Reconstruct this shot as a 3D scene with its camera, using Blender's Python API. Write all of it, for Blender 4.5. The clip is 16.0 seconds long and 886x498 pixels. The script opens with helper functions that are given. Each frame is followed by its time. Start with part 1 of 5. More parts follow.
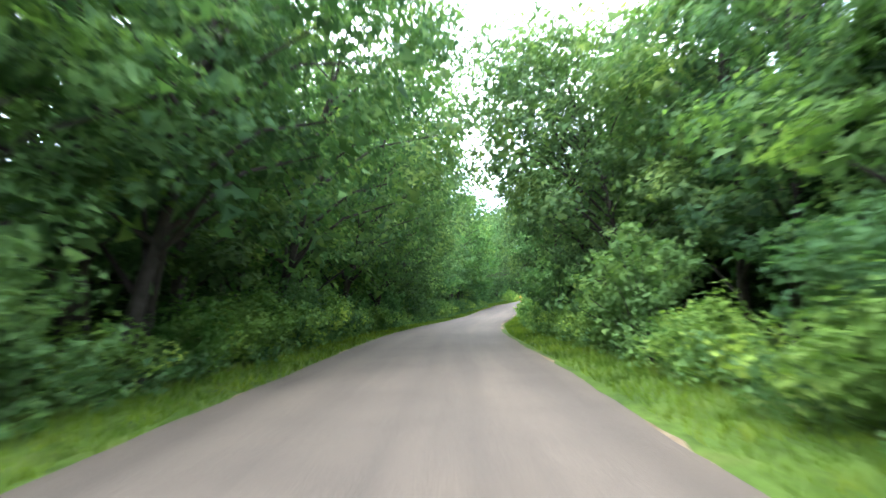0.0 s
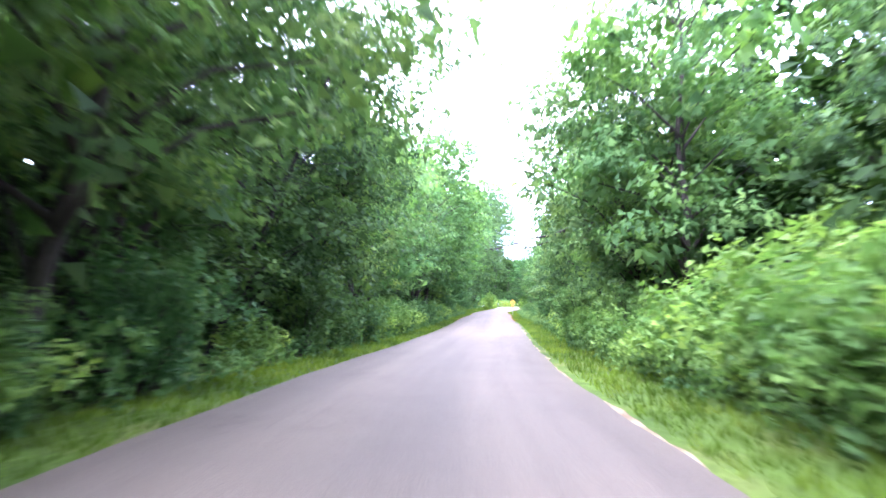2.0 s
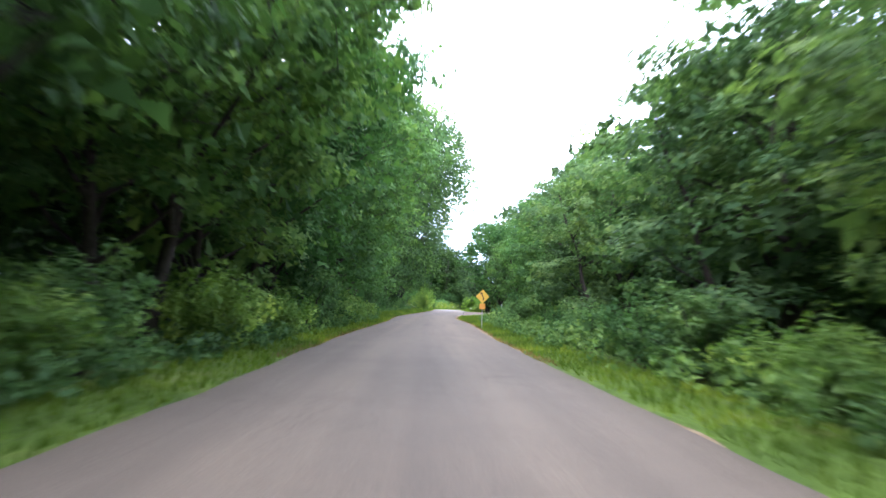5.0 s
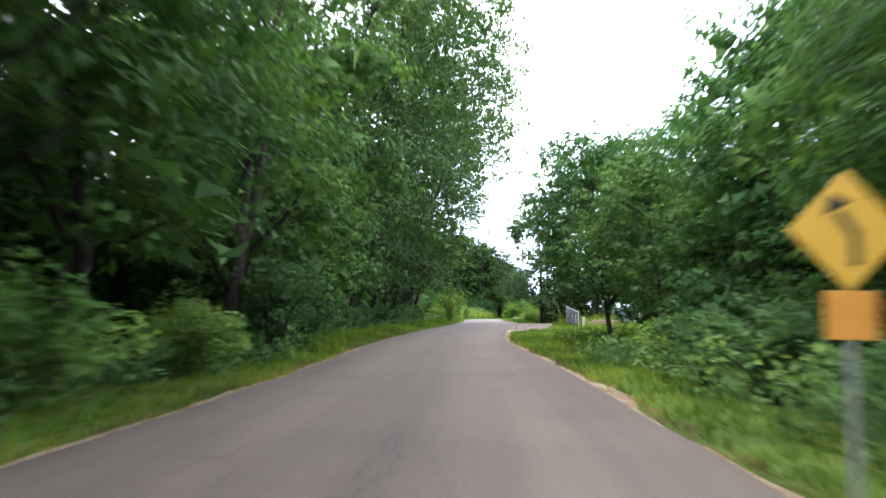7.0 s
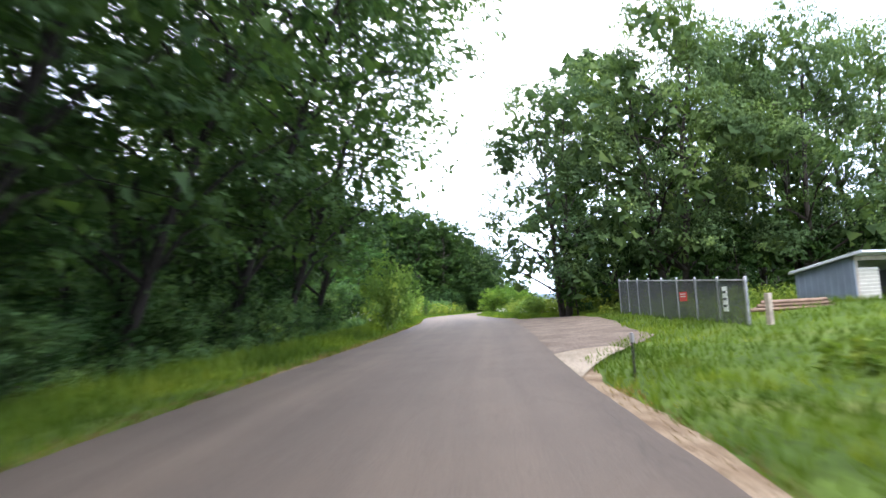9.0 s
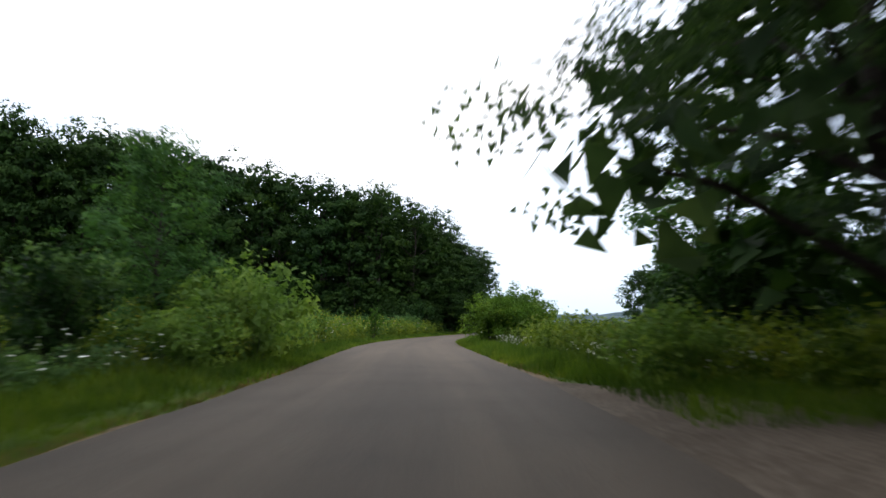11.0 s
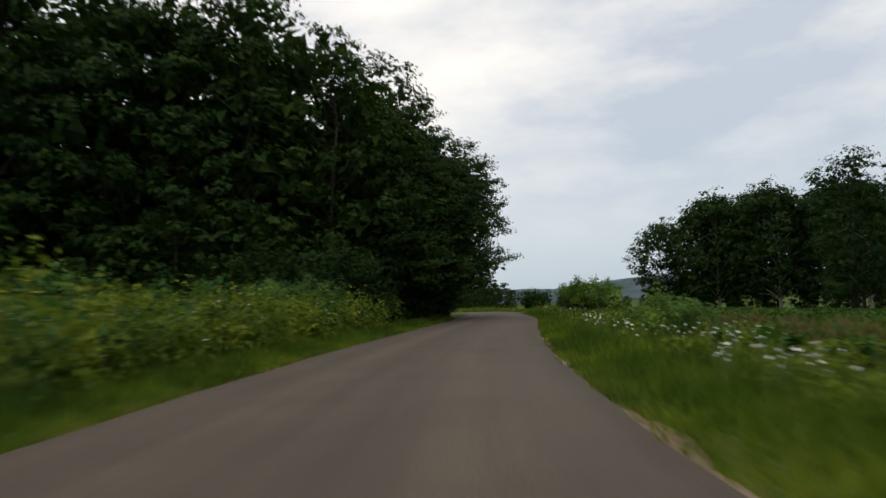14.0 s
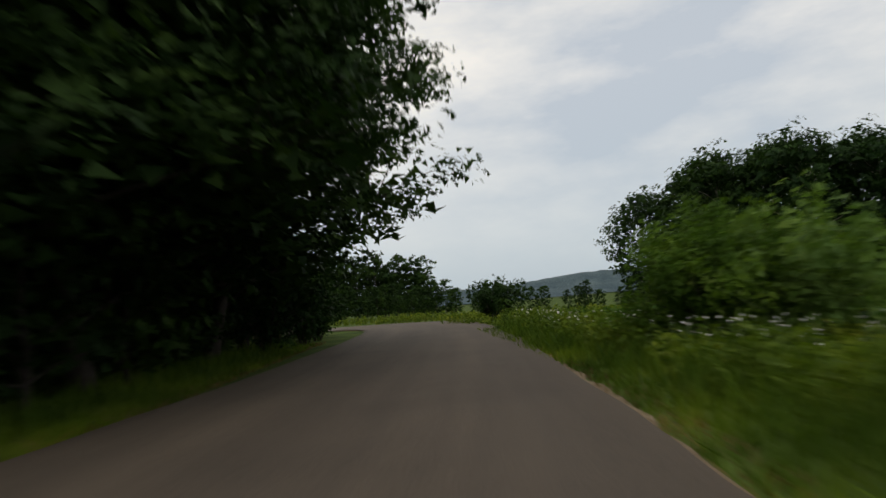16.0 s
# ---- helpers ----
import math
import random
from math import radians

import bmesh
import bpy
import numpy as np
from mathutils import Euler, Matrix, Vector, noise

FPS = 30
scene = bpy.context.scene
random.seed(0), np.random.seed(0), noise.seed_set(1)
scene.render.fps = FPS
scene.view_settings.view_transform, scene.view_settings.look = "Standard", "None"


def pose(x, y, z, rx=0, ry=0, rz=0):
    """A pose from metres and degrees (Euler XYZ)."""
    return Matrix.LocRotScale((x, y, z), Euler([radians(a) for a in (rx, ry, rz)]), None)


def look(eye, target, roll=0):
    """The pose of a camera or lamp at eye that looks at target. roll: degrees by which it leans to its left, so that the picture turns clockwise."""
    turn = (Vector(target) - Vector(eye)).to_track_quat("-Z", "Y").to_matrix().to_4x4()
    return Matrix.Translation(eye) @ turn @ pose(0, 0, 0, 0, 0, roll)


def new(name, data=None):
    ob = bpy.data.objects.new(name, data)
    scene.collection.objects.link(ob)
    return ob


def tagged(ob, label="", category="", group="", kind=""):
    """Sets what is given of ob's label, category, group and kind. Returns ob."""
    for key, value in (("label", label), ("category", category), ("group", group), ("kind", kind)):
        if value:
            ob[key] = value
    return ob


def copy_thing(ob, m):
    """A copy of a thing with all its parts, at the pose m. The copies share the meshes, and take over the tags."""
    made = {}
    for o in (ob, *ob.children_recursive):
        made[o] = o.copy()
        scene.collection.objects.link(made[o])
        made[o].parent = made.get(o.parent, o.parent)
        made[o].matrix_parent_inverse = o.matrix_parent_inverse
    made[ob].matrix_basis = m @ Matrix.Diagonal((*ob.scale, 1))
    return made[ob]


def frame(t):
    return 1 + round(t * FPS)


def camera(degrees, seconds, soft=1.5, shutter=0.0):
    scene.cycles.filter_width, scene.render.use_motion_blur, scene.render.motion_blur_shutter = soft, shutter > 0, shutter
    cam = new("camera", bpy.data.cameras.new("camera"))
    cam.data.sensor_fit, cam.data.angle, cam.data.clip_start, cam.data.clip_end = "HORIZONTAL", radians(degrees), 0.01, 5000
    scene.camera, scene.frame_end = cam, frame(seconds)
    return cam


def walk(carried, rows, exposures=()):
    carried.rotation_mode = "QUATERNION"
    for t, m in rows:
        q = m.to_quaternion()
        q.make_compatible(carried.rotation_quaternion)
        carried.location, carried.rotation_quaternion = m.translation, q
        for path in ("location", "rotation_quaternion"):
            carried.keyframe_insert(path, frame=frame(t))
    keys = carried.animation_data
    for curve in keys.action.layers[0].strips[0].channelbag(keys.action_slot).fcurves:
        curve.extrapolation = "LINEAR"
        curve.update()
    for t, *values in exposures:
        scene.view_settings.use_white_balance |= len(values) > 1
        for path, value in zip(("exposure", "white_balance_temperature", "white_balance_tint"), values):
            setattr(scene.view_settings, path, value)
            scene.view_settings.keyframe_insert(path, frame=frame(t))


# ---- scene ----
cam = camera(69.0, 16.0, soft=1.5, shutter=0.42)
PATH = [
    (0, (0.37, 0.02, 1.33), (0.687, 9.985, 2.090), -1.2),
    (0.5, (0.69, 8.41, 1.20), (0.959, 18.368, 2.068), -0.5),
    (1, (1.47, 16.90, 1.09), (1.870, 26.855, 1.887), -1.2),
    (1.5, (1.75, 25.44, 0.99), (2.074, 35.397, 1.840), -1.6),
    (2, (2.29, 33.98, 0.89), (3.066, 43.912, 1.736), 0.0),
    (2.5, (2.88, 42.49, 0.77), (3.720, 52.428, 1.519), 2.5),
    (3, (3.84, 51.08, 0.64), (4.950, 60.979, 1.488), 2.8),
    (3.5, (5.11, 59.48, 0.50), (6.400, 69.354, 1.403), 3.1),
    (4, (6.44, 67.78, 0.41), (8.057, 77.624, 1.175), 1.5),
    (4.5, (7.93, 76.26, 0.36), (9.259, 86.108, 1.464), 2.2),
    (5, (9.42, 84.73, 0.35), (11.217, 94.527, 1.251), 2.1),
    (5.2, (9.97, 88.10, 0.35), (11.429, 97.938, 1.356), 2.5),
    (7.3, (16.41, 123.65, 0.47), (17.719, 133.508, 1.494), 0.9),
    (7.5, (16.97, 127.02, 0.48), (18.343, 136.877, 1.451), 1.1),
    (8, (18.57, 135.40, 0.49), (20.064, 145.241, 1.412), -2.3),
    (8.5, (19.94, 143.78, 0.50), (21.469, 153.619, 1.413), -2.0),
    (9, (21.74, 152.27, 0.53), (23.671, 162.031, 1.485), -3.4),
    (9.2, (22.51, 155.60, 0.54), (24.697, 165.305, 1.526), -4.0),
    (11.3, (30.96, 189.88, 0.89), (32.979, 199.589, 2.139), 0.2),
    (11.5, (31.70, 193.17, 0.91), (33.362, 202.956, 2.146), -0.5),
    (12, (33.57, 201.38, 0.96), (35.032, 211.225, 1.929), -2.4),
    (12.5, (34.95, 209.79, 0.99), (36.470, 219.641, 1.761), -1.8),
    (13, (36.49, 218.08, 1.00), (38.444, 227.857, 1.735), -2.3),
    (13.5, (38.05, 226.31, 1.00), (40.234, 236.031, 1.836), -2.3),
    (14, (40.39, 234.51, 1.02), (43.355, 244.019, 1.866), -2.3),
    (14.5, (43.18, 242.78, 1.04), (46.336, 252.221, 1.989), -1.6),
    (15, (46.72, 250.77, 1.03), (50.101, 260.119, 2.081), -2.7),
    (15.5, (50.42, 258.62, 1.00), (54.396, 267.761, 1.818), -5.2),
    (16, (53.96, 266.43, 0.94), (57.783, 275.632, 1.779), -4.8),
]
EXPOSURES = [(0.0, 3.4, 5800, 8), (0.5, 3.78, 6000, 4), (1.0, 4.4, 5520, 27), (1.5, 4.4, 5750, 22), (2.0, 4.3, 5380, 30), (2.5, 3.75, 5480, 23), (3.0, 3.45, 5850, 12), (3.5, 3.95, 5650, 22), (4.0, 3.75, 5500, 22),
             (4.5, 3.35, 5580, 22), (5.2, 3.05, 5780, 16), (7.3, 2.75, 6050, 16), (7.6, 2.75, 6050, 16), (8.0, 2.62, 6020, 12), (9.2, 2.6, 6150, 18), (11.3, 0.35, 6550, 10), (12.0, -0.28, 6750, 10), (12.5, -0.48, 6750, 10),
             (13.0, -0.36, 6850, 10), (14.0, -0.12, 7100, 10), (14.5, 0.0, 7250, 10), (15.0, 0.06, 7300, 10), (15.5, -0.08, 7300, 10), (16.0, -0.24, 7300, 9)]
walk(cam, [(t, look(eye, target, roll)) for t, eye, target, roll in PATH], EXPOSURES)

# ---- sky and sun: a bright overcast day ----
SUN_EL, SUN_AZ = radians(52), radians(200)
world = bpy.data.worlds.new("overcast_sky")
scene.world = world
world.use_nodes = True
wn, wl = world.node_tree.nodes, world.node_tree.links
wn.clear()
w_out = wn.new("ShaderNodeOutputWorld")
w_bg = wn.new("ShaderNodeBackground")
w_sky = wn.new("ShaderNodeTexSky")
w_sky.sky_type, w_sky.sun_disc = "NISHITA", False
w_sky.sun_elevation, w_sky.sun_rotation = SUN_EL, SUN_AZ
w_co = wn.new("ShaderNodeTexCoord")
w_map = wn.new("ShaderNodeMapping")
w_map.inputs["Scale"].default_value = (1.5, 1.5, 4.0)
w_noise = wn.new("ShaderNodeTexNoise")
w_noise.inputs["Scale"].default_value, w_noise.inputs["Detail"].default_value, w_noise.inputs["Roughness"].default_value = 1.5, 6, 0.55
w_ramp = wn.new("ShaderNodeValToRGB")
w_ramp.color_ramp.elements[0].position, w_ramp.color_ramp.elements[0].color = 0.34, (6.3, 7.3, 8.9, 1)
w_ramp.color_ramp.elements[1].position, w_ramp.color_ramp.elements[1].color = 0.62, (12.2, 12.2, 12.3, 1)
w_grad = wn.new("ShaderNodeSeparateXYZ")
w_hor = wn.new("ShaderNodeMapRange")
w_hor.inputs["From Min"].default_value, w_hor.inputs["From Max"].default_value = 0.0, 0.32
w_low = wn.new("ShaderNodeMix")
w_low.data_type = "RGBA"
w_low.inputs[6].default_value = (5.3, 6.6, 8.2, 1)
w_mix = wn.new("ShaderNodeMix")
w_mix.data_type = "RGBA"
w_mix.inputs[0].default_value = 0.9
wl.new(w_co.outputs["Generated"], w_map.inputs["Vector"])
wl.new(w_map.outputs["Vector"], w_noise.inputs["Vector"])
wl.new(w_noise.outputs["Fac"], w_ramp.inputs["Fac"])
wl.new(w_co.outputs["Generated"], w_grad.inputs[0])
wl.new(w_grad.outputs["Z"], w_hor.inputs["Value"])
wl.new(w_hor.outputs["Result"], w_low.inputs[0])
wl.new(w_ramp.outputs["Color"], w_low.inputs[7])
wl.new(w_sky.outputs["Color"], w_mix.inputs[6])
wl.new(w_low.outputs[2], w_mix.inputs[7])
wl.new(w_mix.outputs[2], w_bg.inputs["Color"])
w_bg.inputs["Strength"].default_value = 0.1
wl.new(w_bg.outputs[0], w_out.inputs[0])
sun = new("sun", bpy.data.lights.new("sun", "SUN"))
sun.data.energy, sun.data.angle, sun.data.color = 0.6, radians(20), (1.0, 0.96, 0.9)
sun.matrix_world = look((math.sin(SUN_AZ) * 50 * math.cos(SUN_EL), math.cos(SUN_AZ) * 50 * math.cos(SUN_EL), 50 * math.sin(SUN_EL)), (0, 0, 0))


# ---- materials ----
def material(name, rough=0.8, spec=0.3):
    m = bpy.data.materials.new(name)
    m.use_nodes = True
    b = m.node_tree.nodes["Principled BSDF"]
    b.inputs["Roughness"].default_value = rough
    b.inputs["Specular IOR Level"].default_value = spec
    return m, m.node_tree.nodes, m.node_tree.links, b


def ramp(nodes, stops):
    r = nodes.new("ShaderNodeValToRGB").color_ramp
    while len(r.elements) < len(stops):
        r.elements.new(0.5)
    for e, (p, c) in zip(r.elements, stops):
        e.position, e.color = p, (*c, 1)
    return r.id_data.nodes[-1]


def noise_tex(nodes, links, scale, detail=4.0, vector=None):
    n = nodes.new("ShaderNodeTexNoise")
    n.inputs["Scale"].default_value, n.inputs["Detail"].default_value = scale, detail
    if vector is not None:
        links.new(vector, n.inputs["Vector"])
    return n


def mixed(nodes, links, fac, a, b, blend="MIX"):
    x = nodes.new("ShaderNodeMix")
    x.data_type, x.blend_type = "RGBA", blend
    for sock, v in ((x.inputs[0], fac), (x.inputs[6], a), (x.inputs[7], b)):
        if isinstance(v, (int, float)):
            sock.default_value = v
        elif isinstance(v, tuple):
            sock.default_value = (*v, 1)
        else:
            links.new(v, sock)
    return x.outputs[2]


def bumped(nodes, links, bsdf, height, strength, distance=0.02):
    b = nodes.new("ShaderNodeBump")
    b.inputs["Strength"].default_value, b.inputs["Distance"].default_value = strength, distance
    links.new(height, b.inputs["Height"])
    links.new(b.outputs[0], bsdf.inputs["Normal"])


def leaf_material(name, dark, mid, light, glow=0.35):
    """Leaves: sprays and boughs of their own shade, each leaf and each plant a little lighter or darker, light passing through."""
    m, n, l, b = material(name, 0.65, 0.08)
    geo, info = n.new("ShaderNodeNewGeometry"), n.new("ShaderNodeObjectInfo")
    co = n.new("ShaderNodeTexCoord")
    spray = noise_tex(n, l, 1.1, 2, co.outputs["Object"])
    mix = n.new("ShaderNodeMath")
    mix.operation = "MULTIPLY_ADD"
    l.new(geo.outputs["Random Per Island"], mix.inputs[0])
    mix.inputs[1].default_value = 0.34
    shift = n.new("ShaderNodeMapRange")
    shift.inputs["From Min"].default_value, shift.inputs["From Max"].default_value = 0.33, 0.67
    shift.inputs["To Min"].default_value, shift.inputs["To Max"].default_value = -0.02, 0.7
    l.new(spray.outputs["Fac"], shift.inputs["Value"])
    l.new(shift.outputs["Result"], mix.inputs[2])
    r = ramp(n, [(0.0, dark), (0.5, mid), (1.0, light)])
    l.new(mix.outputs[0], r.inputs["Fac"])
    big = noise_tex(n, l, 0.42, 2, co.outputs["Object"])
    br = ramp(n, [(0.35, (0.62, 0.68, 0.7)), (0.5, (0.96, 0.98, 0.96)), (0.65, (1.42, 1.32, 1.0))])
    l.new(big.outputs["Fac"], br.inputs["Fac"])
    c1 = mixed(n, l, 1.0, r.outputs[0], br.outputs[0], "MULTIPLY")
    tr = ramp(n, [(0.0, (0.72, 0.84, 0.8)), (0.5, (1.0, 1.0, 1.0)), (1.0, (1.16, 1.1, 0.92))])
    l.new(info.outputs["Random"], tr.inputs["Fac"])
    c2 = mixed(n, l, 1.0, c1, tr.outputs[0], "MULTIPLY")
    l.new(c2, b.inputs["Base Color"])
    t = n.new("ShaderNodeBsdfTranslucent")
    l.new(mixed(n, l, 1.0, c2, (1.2, 1.26, 0.68), "MULTIPLY"), t.inputs["Color"])
    s = n.new("ShaderNodeMixShader")
    s.inputs[0].default_value = glow
    l.new(b.outputs[0], s.inputs[1])
    l.new(t.outputs[0], s.inputs[2])
    l.new(s.outputs[0], n["Material Output"].inputs[0])
    return m


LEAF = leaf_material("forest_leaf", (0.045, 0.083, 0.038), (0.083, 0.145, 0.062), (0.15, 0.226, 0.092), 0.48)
# Paler copy of the forest leaf; the look of sunlight is put into its colour.
LEAF_PALE = leaf_material("sun_tinted_leaf", (0.064, 0.122, 0.046), (0.108, 0.188, 0.065), (0.175, 0.265, 0.095), 0.5)
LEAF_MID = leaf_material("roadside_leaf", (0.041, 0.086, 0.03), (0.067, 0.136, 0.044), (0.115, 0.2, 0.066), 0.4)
# Darker copy of the forest leaf, with the trees' shade put into the colour.
LEAF_SHADE = leaf_material("shade_tinted_leaf", (0.024, 0.05, 0.02), (0.046, 0.088, 0.032), (0.082, 0.138, 0.047), 0.42)
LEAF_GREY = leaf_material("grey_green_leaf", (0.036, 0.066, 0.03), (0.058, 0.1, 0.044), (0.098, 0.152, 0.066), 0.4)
# Dark oak green; on thickets, deep crowns and undershrubs it paints in shade.
LEAF_DARK = leaf_material("oak_and_shade_leaf", (0.012, 0.029, 0.009), (0.02, 0.046, 0.0125), (0.037, 0.074, 0.019), 0.3)
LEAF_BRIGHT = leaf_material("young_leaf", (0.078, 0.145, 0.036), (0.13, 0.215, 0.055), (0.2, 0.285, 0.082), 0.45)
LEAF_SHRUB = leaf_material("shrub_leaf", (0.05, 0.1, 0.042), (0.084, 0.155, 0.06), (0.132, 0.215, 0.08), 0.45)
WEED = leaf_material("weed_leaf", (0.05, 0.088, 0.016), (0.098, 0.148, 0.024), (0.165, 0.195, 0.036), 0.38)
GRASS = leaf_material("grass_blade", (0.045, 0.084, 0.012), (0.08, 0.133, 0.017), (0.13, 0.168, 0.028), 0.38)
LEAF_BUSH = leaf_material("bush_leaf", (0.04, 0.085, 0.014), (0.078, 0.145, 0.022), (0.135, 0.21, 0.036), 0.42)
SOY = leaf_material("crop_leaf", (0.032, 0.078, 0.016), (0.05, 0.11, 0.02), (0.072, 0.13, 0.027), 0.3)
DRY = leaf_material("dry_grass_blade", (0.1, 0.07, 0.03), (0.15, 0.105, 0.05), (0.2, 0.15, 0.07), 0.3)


def flat_material(name, color, rough=0.6, scale=8.0, amount=0.25, metal=0.0, bump=0.0):
    m, n, l, b = material(name, rough)
    co = n.new("ShaderNodeTexCoord")
    a = noise_tex(n, l, scale, 5, co.outputs["Object"])
    d = tuple(c * (1 - amount) for c in color)
    r = ramp(n, [(0.3, d), (0.7, tuple(min(1, c * (1 + amount * 0.6)) for c in color))])
    l.new(a.outputs["Fac"], r.inputs["Fac"])
    l.new(r.outputs[0], b.inputs["Base Color"])
    b.inputs["Metallic"].default_value = metal
    if bump:
        bumped(n, l, b, a.outputs["Fac"], bump)
    return m


BARK = flat_material("bark", (0.034, 0.028, 0.023), 0.9, 6, 0.45, bump=0.8)
# Darker copy of the bark: trunks in shade are painted near black.
BARK_DARK = flat_material("shade_dark_bark", (0.013, 0.011, 0.009), 0.95, 6, 0.45, bump=0.8)
BARK_PALE = flat_material("pale_bark", (0.3, 0.27, 0.23), 0.9, 6, 0.35, bump=0.6)
STEM = flat_material("green_stem", (0.09, 0.14, 0.04), 0.7, 12, 0.3)
PETAL = flat_material("white_petal", (0.8, 0.8, 0.74), 0.7, 30, 0.12)
PINK_PETAL = flat_material("pale_pink_petal", (0.5, 0.38, 0.4), 0.7, 30, 0.2)
YELLOW_PETAL = flat_material("yellow_petal", (0.55, 0.42, 0.04), 0.7, 30, 0.2)
# Sign yellow dimmed to amber: the board's backlit look is put into the colour.
SIGN_YELLOW = flat_material("sign_yellow", (0.38, 0.235, 0.03), 0.45, 3, 0.08)
SIGN_ORANGE = flat_material("plaque_orange", (0.36, 0.17, 0.03), 0.45, 3, 0.1)
SIGN_BLACK = flat_material("sign_black", (0.02, 0.02, 0.02), 0.5, 6, 0.1)
SIGN_RED = flat_material("sign_red", (0.6, 0.03, 0.035), 0.45, 4, 0.12)
SIGN_WHITE = flat_material("sign_white", (0.75, 0.76, 0.75), 0.5, 4, 0.08)
GALV = flat_material("galvanised_steel", (0.3, 0.31, 0.325), 0.45, 10, 0.25, metal=0.6)
SLAT = flat_material("grey_slat", (0.04, 0.046, 0.05), 0.6, 5, 0.25)
WOOD_GREY = flat_material("weathered_wood", (0.3, 0.26, 0.21), 0.85, 5, 0.35, bump=0.5)
WOOD_RED = flat_material("stacked_timber", (0.17, 0.115, 0.08), 0.85, 5, 0.35, bump=0.5)
SHED_WALL = flat_material("shed_siding", (0.12, 0.15, 0.185), 0.55, 2, 0.15)
SHED_ROOF = flat_material("shed_roofing", (0.45, 0.48, 0.51), 0.35, 2, 0.12, metal=0.3)
SHED_WHITE = flat_material("shutter_white", (0.45, 0.44, 0.39), 0.6, 4, 0.12)
SHED_DARK = flat_material("shed_interior", (0.05, 0.05, 0.05), 0.9, 3, 0.3)
BLUE_PAINT = flat_material("blue_marking_paint", (0.05, 0.11, 0.4), 0.7, 14, 0.4)


def road_material():
    m, n, l, b = material("worn_asphalt", 0.85, 0.3)
    uv, co = n.new("ShaderNodeUVMap"), n.new("ShaderNodeTexCoord")
    sep = n.new("ShaderNodeSeparateXYZ")
    l.new(uv.outputs[0], sep.inputs[0])
    # Wheel tracks: two pale bands a side, along the road.
    wave = ramp(n, [(0.0, (0.8, 0.79, 0.78)), (0.14, (0.95, 0.95, 0.95)), (0.27, (1.07, 1.065, 1.06)), (0.4, (0.96, 0.96, 0.96)), (0.5, (0.9, 0.9, 0.905)),
                    (0.6, (0.97, 0.97, 0.97)), (0.73, (1.08, 1.075, 1.065)), (0.86, (0.97, 0.97, 0.97)), (1.0, (0.8, 0.79, 0.77))])
    wob = noise_tex(n, l, 0.25, 3, co.outputs["Object"])
    add = n.new("ShaderNodeMath")
    add.operation = "MULTIPLY_ADD"
    l.new(wob.outputs["Fac"], add.inputs[0])
    add.inputs[1].default_value = 0.16
    sub = n.new("ShaderNodeMath")
    sub.operation = "SUBTRACT"
    l.new(sep.outputs["X"], sub.inputs[0])
    sub.inputs[1].default_value = 0.08
    l.new(sub.outputs[0], add.inputs[2])
    l.new(add.outputs[0], wave.inputs["Fac"])
    grain = noise_tex(n, l, 55, 6, co.outputs["Object"])
    gr = ramp(n, [(0.3, (0.062, 0.0485, 0.0365)), (0.7, (0.124, 0.0965, 0.0725))])
    l.new(grain.outputs["Fac"], gr.inputs["Fac"])
    # Long dark streaks and repair patches.
    mp = n.new("ShaderNodeMapping")
    mp.inputs["Scale"].default_value = (2.6, 0.014, 1)
    l.new(uv.outputs[0], mp.inputs["Vector"])
    streak = noise_tex(n, l, 3.2, 5, mp.outputs[0])
    sr = ramp(n, [(0.36, (0.84, 0.84, 0.845)), (0.6, (1.06, 1.055, 1.05))])
    l.new(streak.outputs["Fac"], sr.inputs["Fac"])
    blot = noise_tex(n, l, 0.55, 6, co.outputs["Object"])
    br = ramp(n, [(0.34, (0.9, 0.9, 0.9)), (0.5, (1.0, 1.0, 1.0)), (0.7, (1.06, 1.05, 1.03))])
    l.new(blot.outputs["Fac"], br.inputs["Fac"])
    c = mixed(n, l, 1.0, gr.outputs[0], wave.outputs[0], "MULTIPLY")
    c = mixed(n, l, 1.0, c, sr.outputs[0], "MULTIPLY")
    c = mixed(n, l, 1.0, c, br.outputs[0], "MULTIPLY")
    # Tarred cracks, mostly along the lane, in some stretches only.
    mc = n.new("ShaderNodeMapping")
    mc.inputs["Scale"].default_value = (3.4, 0.16, 1)
    l.new(uv.outputs[0], mc.inputs["Vector"])
    wander = noise_tex(n, l, 2.5, 4, uv.outputs[0])
    bent = mixed(n, l, 0.12, mc.outputs[0], wander.outputs["Color"])
    vor = n.new("ShaderNodeTexVoronoi")
    vor.feature = "DISTANCE_TO_EDGE"
    vor.inputs["Scale"].default_value = 2.3
    l.new(bent, vor.inputs["Vector"])
    cr = ramp(n, [(0.0, (0.74, 0.74, 0.74)), (0.006, (0.85, 0.85, 0.85)), (0.014, (1.0, 1.0, 1.0))])
    l.new(vor.outputs["Distance"], cr.inputs["Fac"])
    where = noise_tex(n, l, 0.09, 2, co.outputs["Object"])
    wr = ramp(n, [(0.52, (0.0, 0.0, 0.0)), (0.62, (1.0, 1.0, 1.0))])
    l.new(where.outputs["Fac"], wr.inputs["Fac"])
    c = mixed(n, l, wr.outputs[0], c, mixed(n, l, 1.0, c, cr.outputs[0], "MULTIPLY"))
    l.new(c, b.inputs["Base Color"])
    bumped(n, l, b, grain.outputs["Fac"], 0.5, 0.01)
    return m


